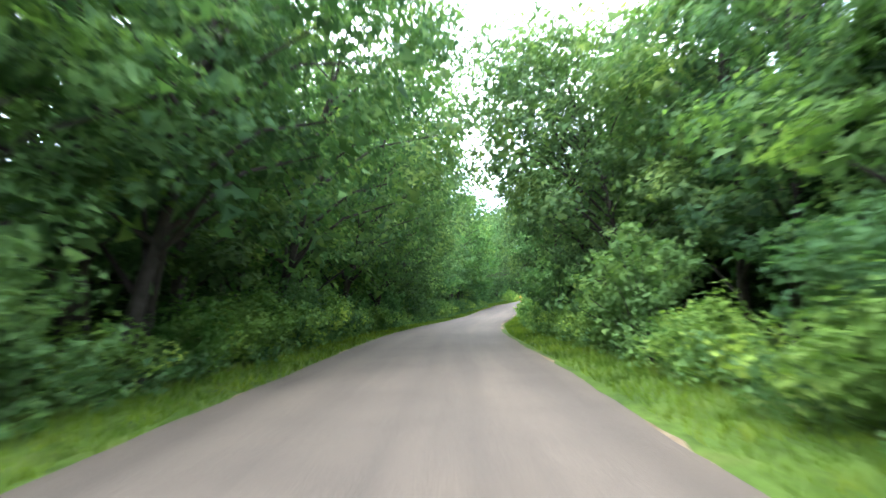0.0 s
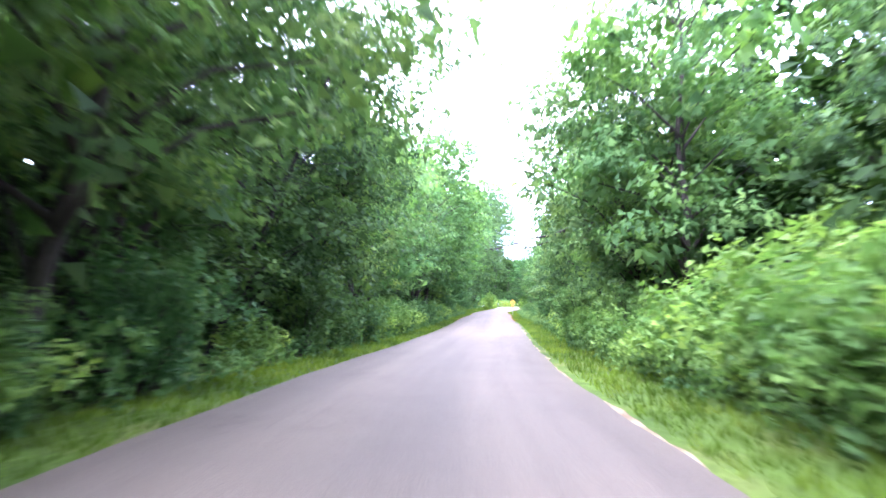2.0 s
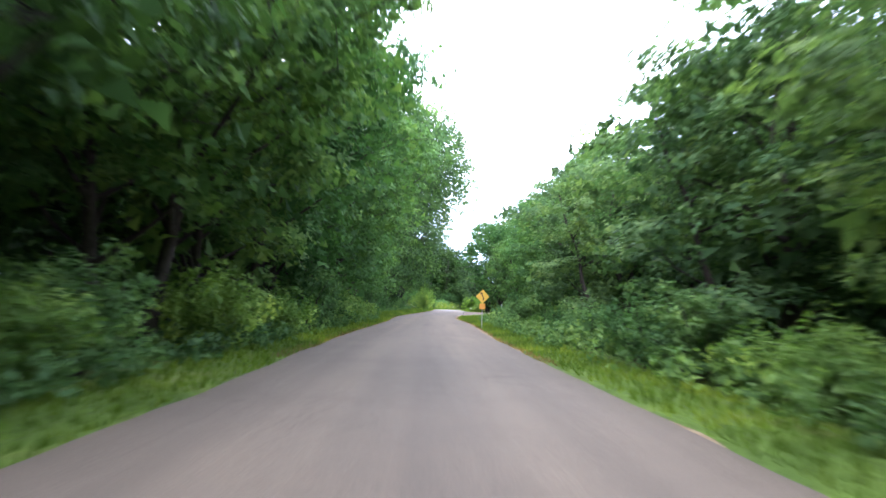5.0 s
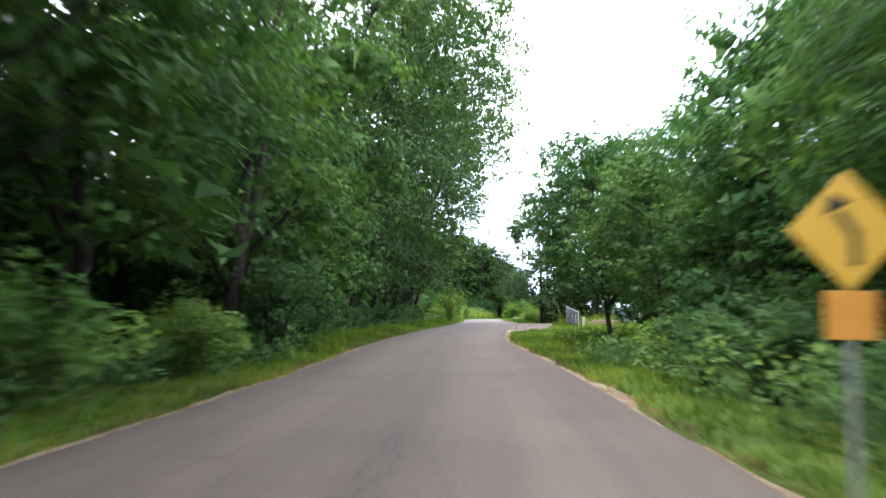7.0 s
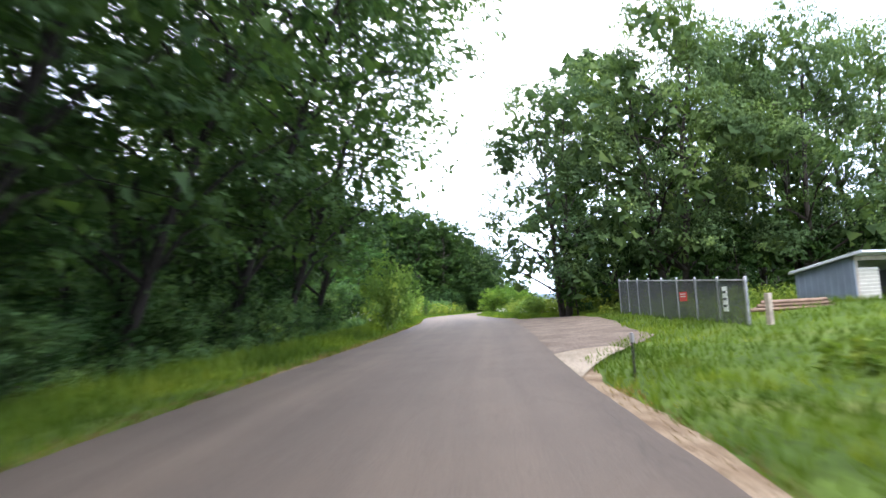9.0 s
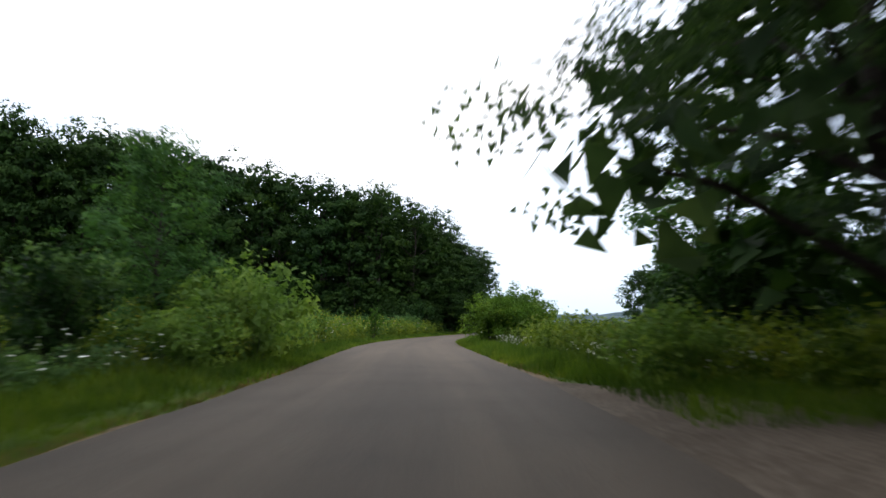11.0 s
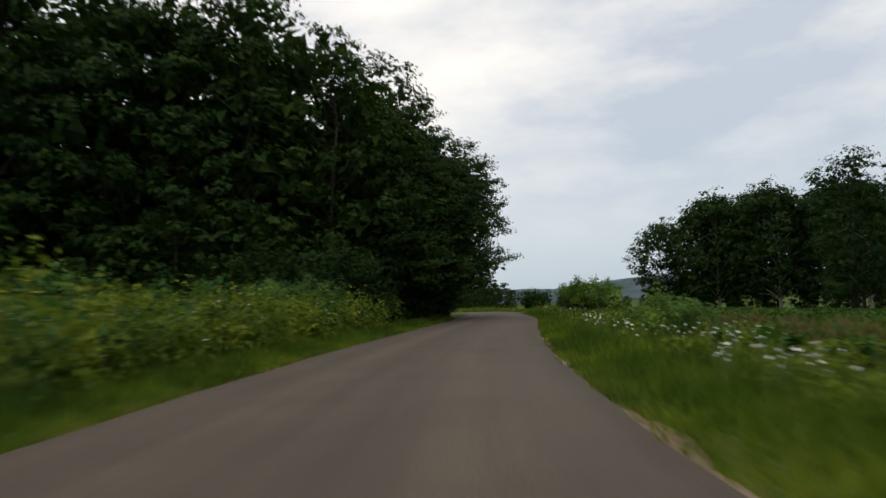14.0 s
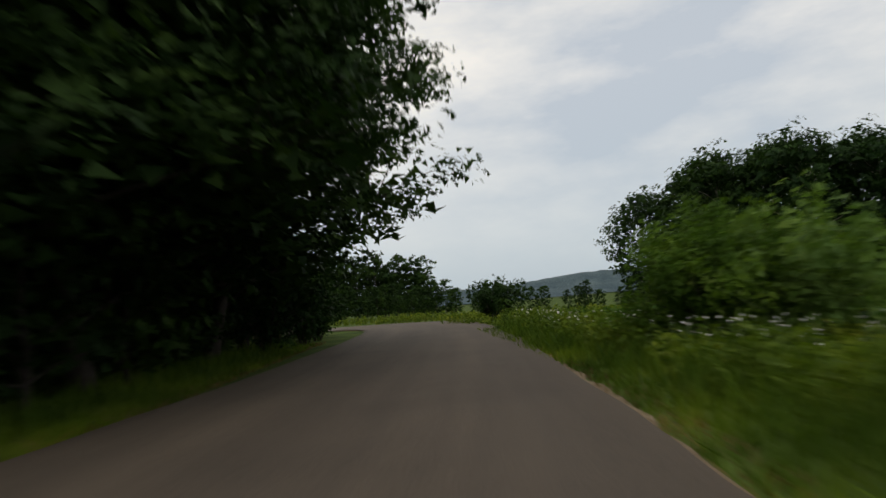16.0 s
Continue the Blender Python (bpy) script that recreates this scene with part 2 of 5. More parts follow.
def soil_material(name, stops, scale, bump=0.6):
    m, n, l, b = material(name, 0.95, 0.06)
    co = n.new("ShaderNodeTexCoord")
    a, f = noise_tex(n, l, scale, 8, co.outputs["Object"]), noise_tex(n, l, scale * 14, 5, co.outputs["Object"])
    r = ramp(n, stops)
    l.new(a.outputs["Fac"], r.inputs["Fac"])
    fr = ramp(n, [(0.3, (0.6, 0.6, 0.6)), (0.7, (1.3, 1.3, 1.3))])
    l.new(f.outputs["Fac"], fr.inputs["Fac"])
    l.new(mixed(n, l, 1.0, r.outputs[0], fr.outputs[0], "MULTIPLY"), b.inputs["Base Color"])
    bumped(n, l, b, f.outputs["Fac"], bump, 0.05)
    return m


ROAD = road_material()
TURF = soil_material("turf", [(0.3, (0.034, 0.06, 0.012)), (0.55, (0.062, 0.098, 0.017)), (0.75, (0.098, 0.112, 0.03))], 0.5)
GRAVEL = soil_material("gravel_edge", [(0.3, (0.13, 0.09, 0.056)), (0.55, (0.215, 0.16, 0.105)), (0.8, (0.29, 0.235, 0.17))], 1.5)
DRIVE = soil_material("driveway_gravel", [(0.3, (0.1, 0.08, 0.062)), (0.6, (0.15, 0.12, 0.094)), (0.8, (0.2, 0.16, 0.125))], 0.8)
SAND = soil_material("pale_sand", [(0.3, (0.19, 0.155, 0.115)), (0.7, (0.31, 0.265, 0.2))], 1.2)
# Distance haze is painted into the hills' blue-grey base colour.
HILL_HAZED = soil_material("wooded_hill_painted_haze", [(0.35, (0.06, 0.09, 0.105)), (0.6, (0.085, 0.12, 0.13)), (0.75, (0.11, 0.145, 0.15))], 0.03, 1.0)


# ---- mesh helpers ----
def np_mesh(name, verts, faces, mat, smooth=False):
    """A mesh from an array of places and an array of faces of one size."""
    me = bpy.data.meshes.new(name)
    verts, faces = np.asarray(verts, np.float32), np.asarray(faces, np.int32)
    k = faces.shape[1]
    me.vertices.add(len(verts))
    me.vertices.foreach_set("co", verts.ravel())
    me.loops.add(faces.size)
    me.loops.foreach_set("vertex_index", faces.ravel())
    me.polygons.add(len(faces))
    me.polygons.foreach_set("loop_start", np.arange(0, faces.size, k, dtype=np.int32))
    me.update(calc_edges=True)
    me.polygons.foreach_set("use_smooth", np.full(len(faces), smooth))
    me.materials.append(mat)
    return me


def np_part(name, verts, faces, mat, parent=None, label="", smooth=False):
    ob = new(name, np_mesh(name, verts, faces, mat, smooth))
    if parent is not None:
        ob.parent = parent
    return tagged(ob, label) if label else ob


def part(name, bm, mat, parent=None, label=""):
    me = bpy.data.meshes.new(name)
    bm.to_mesh(me)
    bm.free()
    me.materials.append(mat)
    ob = new(name, me)
    if parent is not None:
        ob.parent = parent
    return tagged(ob, label) if label else ob


def box_bm(size, at=(0, 0, 0), bevel=0.0, bm=None, turn=None):
    bm = bm or bmesh.new()
    m = Matrix.Translation(at) @ (turn or Matrix()) @ Matrix.Diagonal((*size, 1))
    made = bmesh.ops.create_cube(bm, size=1, matrix=m)
    if bevel:
        edges = list({e for v in made["verts"] for e in v.link_edges})
        bmesh.ops.bevel(bm, geom=edges, offset=bevel, segments=1, affect="EDGES")
    return bm


def rod_bm(a, b, r0, r1=None, sides=8, bm=None):
    bm = bm or bmesh.new()
    a, b = Vector(a), Vector(b)
    d = b - a
    m = Matrix.Translation((a + b) / 2) @ d.to_track_quat("Z", "Y").to_matrix().to_4x4()
    bmesh.ops.create_cone(bm, cap_ends=True, segments=sides, radius1=r0, radius2=r0 if r1 is None else r1, depth=d.length, matrix=m)
    return bm


def tubes(paths, sides=7):
    """Tapered bent tubes: each path is a list of (place, radius)."""
    verts, faces = [], []
    for path in paths:
        base = len(verts)
        for i, (p, r) in enumerate(path):
            q = Vector(path[min(i + 1, len(path) - 1)][0]) - Vector(path[max(i - 1, 0)][0])
            u = q.orthogonal().normalized()
            v = q.normalized().cross(u)
            for k in range(sides):
                a = 2 * math.pi * k / sides
                verts.append(Vector(p) + (u * math.cos(a) + v * math.sin(a)) * r)
        for i in range(len(path) - 1):
            for k in range(sides):
                a, b = base + i * sides + k, base + i * sides + (k + 1) % sides
                faces.append((a, b, b + sides, a + sides))
    return np.array([tuple(v) for v in verts]), np.array(faces)


def leaves(rng, centres, radii, per, size, flat=0.8, corners=4, outward=None, tidy=0.3):
    """Leaf blades scattered in clumps round the centres, facing out of the clump and up. Gives places and faces."""
    centres, radii = np.asarray(centres, float), np.asarray(radii, float)
    n = len(centres) * per
    c, r = np.repeat(centres, per, 0), np.repeat(radii, per)
    d = rng.normal(size=(n, 3))
    d /= np.linalg.norm(d, axis=1)[:, None]
    p = c + d * (r * rng.random(n) ** 0.55)[:, None] * (1, 1, flat)
    nor = 0.4 * d + (0, 0, 0.45) + rng.normal(0, tidy, (n, 3))
    if outward is not None:
        nor += 0.6 * np.repeat(np.asarray(outward), per, 0)
    nor /= np.linalg.norm(nor, axis=1)[:, None] + 1e-9
    axis = np.cross(nor, rng.normal(size=(n, 3)))
    axis /= np.linalg.norm(axis, axis=1)[:, None] + 1e-9
    axis *= np.where(axis[:, 2:] > 0, -1, 1)
    side = np.cross(axis, nor)
    s = (size * rng.uniform(0.65, 1.35, n))[:, None]
    v = np.empty((n, 4, 3))
    v[:, 0] = p - axis * s * 0.5
    v[:, 1] = p + side * s * 0.34 - nor * s * 0.08
    v[:, 2] = p + axis * s * 0.55 - nor * s * 0.12
    v[:, 3] = p - side * s * 0.34 - nor * s * 0.08
    if corners == 3:
        v[:, 0] = p - axis * s * 0.42 - side * s * 0.26
        v[:, 1] = p - axis * s * 0.1 + side * s * 0.42 - nor * s * 0.08
        v = v[:, :3]
    return v.reshape(-1, 3), np.arange(corners * n).reshape(-1, corners)


def make_tree(seed, height, spread, base, lobes, clumps, per, size, leaf_mat, bark=BARK, lean=0.0, trunks=1, name="tree", label="", lobe_r=0.36, corners=4, core=(26, 0.3), tuft=(0.3, 0.46), twigs=0, flat=0.5, girth=1.0):
    """A broadleaf tree: bent trunk, limbs to every lobe of the crown, and leaf clumps on the lobes. The crown starts at base."""
    rng = np.random.default_rng(seed)
    root = new(name)
    paths, centres, radii, cores, core_r, outs, twig_paths = [], [], [], [], [], [], []
    for k in range(trunks):
        off = Vector((rng.normal(0, 0.35), rng.normal(0, 0.35), 0)) if trunks > 1 else Vector((0, 0, 0))
        top = Vector((lean * spread + rng.normal(0, 0.4) + off.x * 3, rng.normal(0, 0.5) + off.y * 3, height * 0.8))
        r0 = (0.0105 * height + 0.035) * girth
        stem = []
        for i in range(6):
            f = i / 5
            wob = Vector((rng.normal(0, 0.12), rng.normal(0, 0.12), 0)) if 0 < i < 5 else Vector()
            stem.append((off.lerp(top, f) + wob, r0 * (1.25 if i == 0 else 1 - 0.8 * f)))
        stem[0] = (stem[0][0] - Vector((0, 0, 0.4)), stem[0][1])
        paths.append(stem)
        for j in range(lobes // trunks):
            f = (j + rng.random()) / (lobes // trunks)
            z = base + (height - base) * (0.06 + 0.86 * f)
            prof = math.sin(math.pi * min(1, 0.16 + 0.78 * f)) ** 0.7
            a = j * 2.4 + rng.random() * 1.2 + k
            rad = spread * prof * rng.uniform(0.35, 0.78)
            c = Vector((lean * spread * f + rad * math.cos(a) + off.x, rad * math.sin(a) + off.y, z))
            lr = spread * lobe_r * rng.uniform(0.75, 1.25)
            # A limb from the trunk to the lobe, and twigs inside it.
            f0 = max(0.12, min(0.9, (z - 0.35 * rad - height * 0.06) / (height * 0.8)))
            s = off.lerp(top, f0)
            mid = s.lerp(c, 0.5) + Vector((0, 0, 0.12 * rad)) + Vector(rng.normal(0, 0.15, 3))
            rr = r0 * (1 - 0.75 * f0) * 0.55
            paths.append([(s, rr), (mid, rr * 0.6), (c, rr * 0.25)])
            dirs = rng.normal(size=(clumps, 3))
            dirs /= np.linalg.norm(dirs, axis=1)[:, None]
            dirs[:, 2] = np.where(dirs[:, 2] < -0.3, -dirs[:, 2] * 0.6, dirs[:, 2])
            reach = rng.uniform(0.6, 1.0, clumps)
            cs = np.array(c) + dirs * (lr * reach)[:, None] * (1, 1, 0.8)
            outs.append(dirs)
            centres += list(cs)
            cores.append(tuple(c))
            core_r.append(lr)
            radii += list(rng.uniform(*tuft, clumps) * lr)
            for q in cs[:twigs]:
                twig_paths.append([(c, rr * 0.25), (c.lerp(Vector(q), 0.6) + Vector(rng.normal(0, 0.08, 3)), rr * 0.15), (q, rr * 0.06)])
    v, f = tubes(paths[:7], 5) if lobes == 18 else tubes(paths[:lobes + 3], 5)
    if twig_paths:
        v2, f2 = tubes(twig_paths, 3)
        v, f = np.concatenate([v, v2]), np.concatenate([f, f2 + len(v)])
    np_part("trunk", v, f, bark, root, smooth=True)
    v, f = leaves(rng, centres, radii, per, size, flat, corners=corners, outward=np.concatenate(outs))
    # Broad inner sprays make the heart of each lobe close.
    v2, f2 = leaves(rng, cores, [0.62 * r for r in core_r], core[0], 1.0, corners=3)
    q = v2.reshape(-1, 3, 3)
    mid = q.mean(1, keepdims=True)
    v2 = (mid + (q - mid) * np.repeat(np.array(core_r) * core[1], core[0])[:, None, None]).reshape(-1, 3)
    v, f = np.concatenate([v, v2]), np.concatenate([f, f2 + len(v)])
    np_part("crown", v, f, leaf_mat, root)
    return tagged(root, label, "tree")


def make_shrub(seed, height, spread, stems, per, size, leaf_mat, name="shrub", label=""):
    """A shrub: arching stems from one foot, leaf clumps all along them."""
    rng = np.random.default_rng(seed)
    root = new(name)
    paths, centres, radii = [], [], []
    for k in range(stems):
        a = k * 2.4 + rng.random()
        reach = spread * math.sqrt((k + 0.5) / stems) * rng.uniform(0.8, 1.1)
        h = height * (1 - 0.55 * (reach / spread) ** 2) * rng.uniform(0.8, 1.06)
        tip = Vector((reach * math.cos(a), reach * math.sin(a), h))
        mid = Vector((tip.x * 0.45, tip.y * 0.45, h * 0.62))
        r = 0.008 + 0.006 * height
        paths.append([((tip.x * 0.06, tip.y * 0.06, -0.15), r), (mid, r * 0.6), (tip, r * 0.2)])
        for f in (0.3, 0.5, 0.7, 0.85, 1.0):
            p = Vector((0, 0, 0)).lerp(mid, f * 2) if f < 0.5 else mid.lerp(tip, f * 2 - 1)
            centres.append(tuple(p + Vector(rng.normal(0, 0.12 * spread, 3) * (1, 1, 0.4))))
            radii.append(spread * rng.uniform(0.16, 0.3))
    v, f = tubes(paths, 3)
    np_part("stem", v, f, STEM if height < 2 else BARK, root, smooth=True)
    v, f = leaves(rng, centres, radii, per, size, 0.85, 3)
    v[:, 2] = np.maximum(v[:, 2], 0.02)
    np_part("foliage", v, f, leaf_mat, root)
    return tagged(root, label, "shrub")


# ---- the road's line ----
LINE = [(-60, -2.17), (5, -0.16), (14, 0.45), (31, 1.17), (48, 3.06), (58, 4.76), (73, 7.36), (90, 10.31), (110, 13.22), (133, 17.46), (149, 19.56), (163, 22.92), (180, 27.72), (197, 31.74), (208, 33.51), (225, 36.51), (233, 38.49), (242, 41.44), (251, 45.08), (258, 48.28), (267, 52.51), (275, 56.19)]
BEND = [(283.9, 60.2), (294.5, 64.4), (303.1, 67.3), (310.2, 65.4), (313.5, 59.0), (314.8, 50.0), (317.5, 32.2), (322.3, 0.6), (329.2, -60.8)]
HEIGHT = [(-300, 0.31), (0, -0.13), (8.4, -0.18), (25, -0.36), (42, -0.64), (60, -0.88), (76, -0.96), (124, -0.81), (155, -0.72), (190, -0.29), (218, -0.21), (275, -0.19), (700, -0.20)]
HALF = 2.94
KY, KX = np.array(LINE).T
_ys = np.arange(-60, 275.1, 0.5)


def smooth_line():
    xs = np.interp(_ys, KY, KX)
    k = np.exp(-0.5 * (np.arange(-24, 25) / 9.0) ** 2)
    k /= k.sum()
    return np.convolve(np.pad(xs, 24, mode="reflect", reflect_type="odd"), k, "valid")


_xs = smooth_line()


def line_x(y):
    y = np.asarray(y, float)
    ahead = _xs[-1] + (np.clip(y, 275, 292) - 275) * 0.36
    return np.where(y > 275, ahead, np.interp(y, _ys, _xs))


def road_z(y):
    hy, hz = np.array(HEIGHT).T
    return np.interp(y, hy, hz)


def lean_at(y):
    """How far the road runs to the right for each metre ahead."""
    return (line_x(y + 1.0) - line_x(y - 1.0)) / 2.0


def beside(y, off):
    """The place that lies off metres to the right of the road's middle at y."""
    t = float(lean_at(y))
    k = 1 / math.sqrt(1 + t * t)
    return float(line_x(y)) + off * k, y - off * t * k


def road_dist(x, y):
    """Distance from the road's middle, roughly; right is positive."""
    t = lean_at(y)
    return (x - line_x(y)) / np.sqrt(1 + t * t)


def fbm(x, y, f):
    x, y = np.asarray(x, float) * f, np.asarray(y, float) * f
    return (np.sin(x * 1.3 + 2.1 * np.sin(y * 0.7)) + np.sin(y * 1.7 + 1.3 * np.sin(x * 1.1 + 1)) + 0.5 * np.sin(2.9 * x + 3.1 * y)) / 2.5


def ground_z(x, y):
    """The ground: level with the road at its edge, a shallow ditch and uneven land beyond."""
    x, y = np.asarray(x, float), np.asarray(y, float)
    d = np.abs(road_dist(x, y))
    out = np.clip((d - HALF) / 2.0, 0, 1)
    z = road_z(y) - 0.07 + 0.02 * out - 0.12 * np.clip((d - 4.6) / 1.5, 0, 1) + 0.12 * fbm(x, y, 0.35) * np.clip((d - 5) / 6, 0, 1)
    dl = -road_dist(x, y)
    z = z + 0.7 * np.clip((dl - 4.6) / 4.0, 0, 1) * np.clip((y - 198) / 10, 0, 1)
    dr = -dl
    z = z + 0.8 * np.clip((dr - 4.5) / 8.0, 0, 1) * np.clip((y - 150) / 14, 0, 1) * np.clip((202 - y) / 16, 0, 1)
    z = z - 0.045 * np.clip(dr - 10, 0, 70) * np.clip((y - 222) / 14, 0, 1)
    return z


# ---- ground, road, verges ----
def grid_axis(fine0, fine1, step, far):
    fine = np.arange(fine0, fine1 + step, step)
    g = step * np.cumprod(np.full(40, 1.28))
    lo, hi = fine[0] - np.cumsum(g), fine[-1] + np.cumsum(g)
    return np.concatenate([lo[lo > -far][::-1], fine, hi[hi < far]])


gu, gy = grid_axis(-14, 14, 0.7, 2600), grid_axis(-40, 330, 1.2, 2800)
U, Y = np.meshgrid(gu, gy)
X = U + line_x(np.clip(Y, -60, 292))
Z = ground_z(X, Y)
idx = np.arange(U.size).reshape(U.shape)
quads = np.stack([idx[:-1, :-1], idx[:-1, 1:], idx[1:, 1:], idx[1:, :-1]], -1).reshape(-1, 4)
ground = np_part("ground", np.stack([X, Y, Z], -1).reshape(-1, 3), quads, TURF, smooth=True)
tagged(ground, "uneven green turf reaching to the horizon", "ground", kind="structure")


def centre_line():
    pts = [(float(x), float(y)) for x, y in zip(_xs, _ys)]
    by, bx = np.array([(275, _xs[-1])] + BEND).T
    s = np.r_[0, np.cumsum(np.hypot(np.diff(bx), np.diff(by)))]
    q = np.arange(0.7, s[-1], 0.7)
    k = np.exp(-0.5 * (np.arange(-12, 13) / 5.0) ** 2)
    k /= k.sum()
    px = np.convolve(np.pad(np.interp(q, s, bx), 12, mode="reflect", reflect_type="odd"), k, "valid")
    py = np.convolve(np.pad(np.interp(q, s, by), 12, mode="reflect", reflect_type="odd"), k, "valid")
    return np.array(pts + list(zip(px, py)))


CENTRE = centre_line()


def ribbon(name, inner, outer, lift, mat, label, ragged=0.0, cols=9, seed=1, crown=0.0, drop=0.0, widen=((0, 0), (1, 0))):
    """A strip along the road from inner to outer metres right of its middle."""
    rng = np.random.default_rng(seed)
    c = CENTRE
    t = np.gradient(c, axis=0)
    t /= np.linalg.norm(t, axis=1)[:, None]
    nrm = np.stack([t[:, 1], -t[:, 0]], 1)
    w = np.linspace(0, 1, cols)
    k = np.convolve(rng.normal(0, 1, len(c) + 4), np.ones(5) / 5, "valid")
    k2 = np.convolve(rng.normal(0, 1, len(c) + 4), np.ones(5) / 5, "valid")
    lo, hi = inner + (0 if drop else ragged) * k, outer + ragged * k2
    hi = hi + np.interp(c[:, 1], *np.array(widen, float).T)
    off = lo[:, None] * (1 - w) + hi[:, None] * w
    xy = c[:, None] + nrm[:, None] * off[..., None]
    z = np.broadcast_to(road_z(c[:, 1])[:, None], off.shape) + lift - crown * (off / HALF) ** 2 - drop * w
    i = np.arange(off.size).reshape(off.shape)
    q = np.stack([i[:-1, :-1], i[:-1, 1:], i[1:, 1:], i[1:, :-1]], -1).reshape(-1, 4)
    ob = np_part(name, np.concatenate([xy, z[..., None]], -1).reshape(-1, 3), q, mat, smooth=True)
    s = np.r_[0, np.cumsum(np.linalg.norm(np.diff(c, axis=0), axis=1))]
    uv = np.stack([np.broadcast_to(w, off.shape), np.broadcast_to(s[:, None], off.shape)], -1).reshape(-1, 2)
    layer = ob.data.uv_layers.new(name="UVMap")
    layer.data.foreach_set("uv", uv[q.ravel()].astype(np.float32).ravel())
    return tagged(ob, label, name.split("_")[0], kind="structure")


ribbon("road", -HALF, HALF, 0.04, ROAD, "worn grey asphalt country road with faint wheel tracks", 0.06, 15, 3, crown=0.03)
ribbon("gravel_edge", HALF - 0.45, HALF + 0.16, 0.012, GRAVEL, "ragged strip of tan gravel beside the asphalt", 0.2, 3, 5, drop=0.05, widen=((80, -0.14), (105, -0.05), (125, 0.12), (175, 0.12), (200, 0.06), (240, 0.02), (262, -0.05)))
ribbon("gravel_edge", -HALF + 0.45, -HALF - 0.02, 0.012, GRAVEL, "ragged strip of tan gravel beside the asphalt", 0.18, 3, 6, drop=0.05, widen=((105, 0), (125, -0.2), (175, -0.18), (200, 0)))


def patch(name, outline, z_up, mat, label):
    """A flat sheet laid on the ground inside an outline."""
    bm = bmesh.new()
    vs = [bm.verts.new((x, y, 0)) for x, y in outline]
    bm.faces.new(vs)
    bmesh.ops.triangulate(bm, faces=bm.faces[:])
    bmesh.ops.subdivide_edges(bm, edges=bm.edges[:], cuts=7, use_grid_fill=True)
    bmesh.ops.subdivide_edges(bm, edges=bm.edges[:], cuts=2, use_grid_fill=True)
    for v in bm.verts:
        v.co.z = float(ground_z(v.co.x, v.co.y)) + z_up
    ob = part(name, bm, mat)
    return tagged(ob, label, name, kind="structure")


def along(y, offs):
    return [beside(y + dy, o) for dy, o in offs]


patch("driveway", along(165.5, [(-2.8, 2.8), (-1.0, 3.4), (1.5, 4.4), (3.5, 5.4), (5.2, 6.1), (9.0, 6.2), (14.0, 6.7), (19.0, 7.0), (24.0, 6.8), (29.0, 5.4), (33.0, 2.8)]), 0.07, DRIVE,
      "dusty gravel driveway that flares into the road")
patch("sand_patch", along(165.5, [(-3.0, 2.9), (-1.6, 3.3), (0.3, 3.95), (1.6, 4.55), (2.6, 4.4), (2.2, 3.6), (1.2, 2.9)]), 0.095, SAND, "pale sand washed over the driveway's corner")
patch("paint_mark", along(231.6, [(-0.25, 2.2), (-0.1, 2.75), (0.12, 2.7), (0.0, 2.2)]), 0.062, BLUE_PAINT, "faded blue utility marking sprayed on the asphalt")

# ---- plants: one of each kind, then copies ----

F = "tall leafy roadside tree with a dense green crown"
TREES = [make_tree(11, 14, 4.6, 1.9, 24, 13, 32, 0.235, LEAF, label=F, lobe_r=0.4, corners=3, core=(36, 0.24)), make_tree(12, 16, 5.0, 2.3, 26, 13, 32, 0.235, LEAF, lean=0.2, label=F, lobe_r=0.4, corners=3, core=(36, 0.24)),
         make_tree(13, 12, 4.4, 1.4, 24, 13, 32, 0.23, LEAF, trunks=3, label=F, lobe_r=0.4, corners=3, core=(36, 0.24))]
AIRY = [make_tree(61, 16, 5.4, 5.0, 16, 9, 26, 0.26, LEAF, lean=0.2, label="tall open tree with dark limbs showing between the leaves", lobe_r=0.36, corners=3, core=(10, 0.2), tuft=(0.2, 0.32), twigs=6)]
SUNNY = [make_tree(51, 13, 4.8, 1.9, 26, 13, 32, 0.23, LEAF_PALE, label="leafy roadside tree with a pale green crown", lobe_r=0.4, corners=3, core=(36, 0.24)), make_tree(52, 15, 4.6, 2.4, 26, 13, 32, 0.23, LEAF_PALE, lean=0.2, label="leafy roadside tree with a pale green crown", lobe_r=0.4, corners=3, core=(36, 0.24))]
SHADY = [make_tree(14, 15, 5.4, 1.7, 26, 13, 34, 0.23, LEAF_MID, label="tall dark green roadside tree with a dense crown", lobe_r=0.4, corners=3, core=(40, 0.26)),
         make_tree(17, 17, 5.2, 2.0, 28, 13, 33, 0.23, LEAF_MID, lean=0.15, trunks=2, label="tall dark green roadside tree with a dense crown", lobe_r=0.38, corners=3, core=(40, 0.26))]
BROAD = [make_tree(18, 16, 6.2, 1.0, 42, 13, 50, 0.17, LEAF_GREY, trunks=2, label="tall broad tree behind the fence", lobe_r=0.38, corners=3, core=(40, 0.26))]
LEANING = [make_tree(15, 14, 6.0, 2.6, 30, 13, 32, 0.22, LEAF, lean=0.62, label="old tree whose limbs reach out over the road", lobe_r=0.38, corners=3, core=(40, 0.18))]
OVERHANG = [make_tree(19, 16, 6.2, 3.2, 32, 15, 28, 0.25, LEAF_MID, lean=0.35, label="tall tree reaching out over the road", lobe_r=0.38, corners=3, core=(80, 0.16), tuft=(0.2, 0.34), twigs=3)]
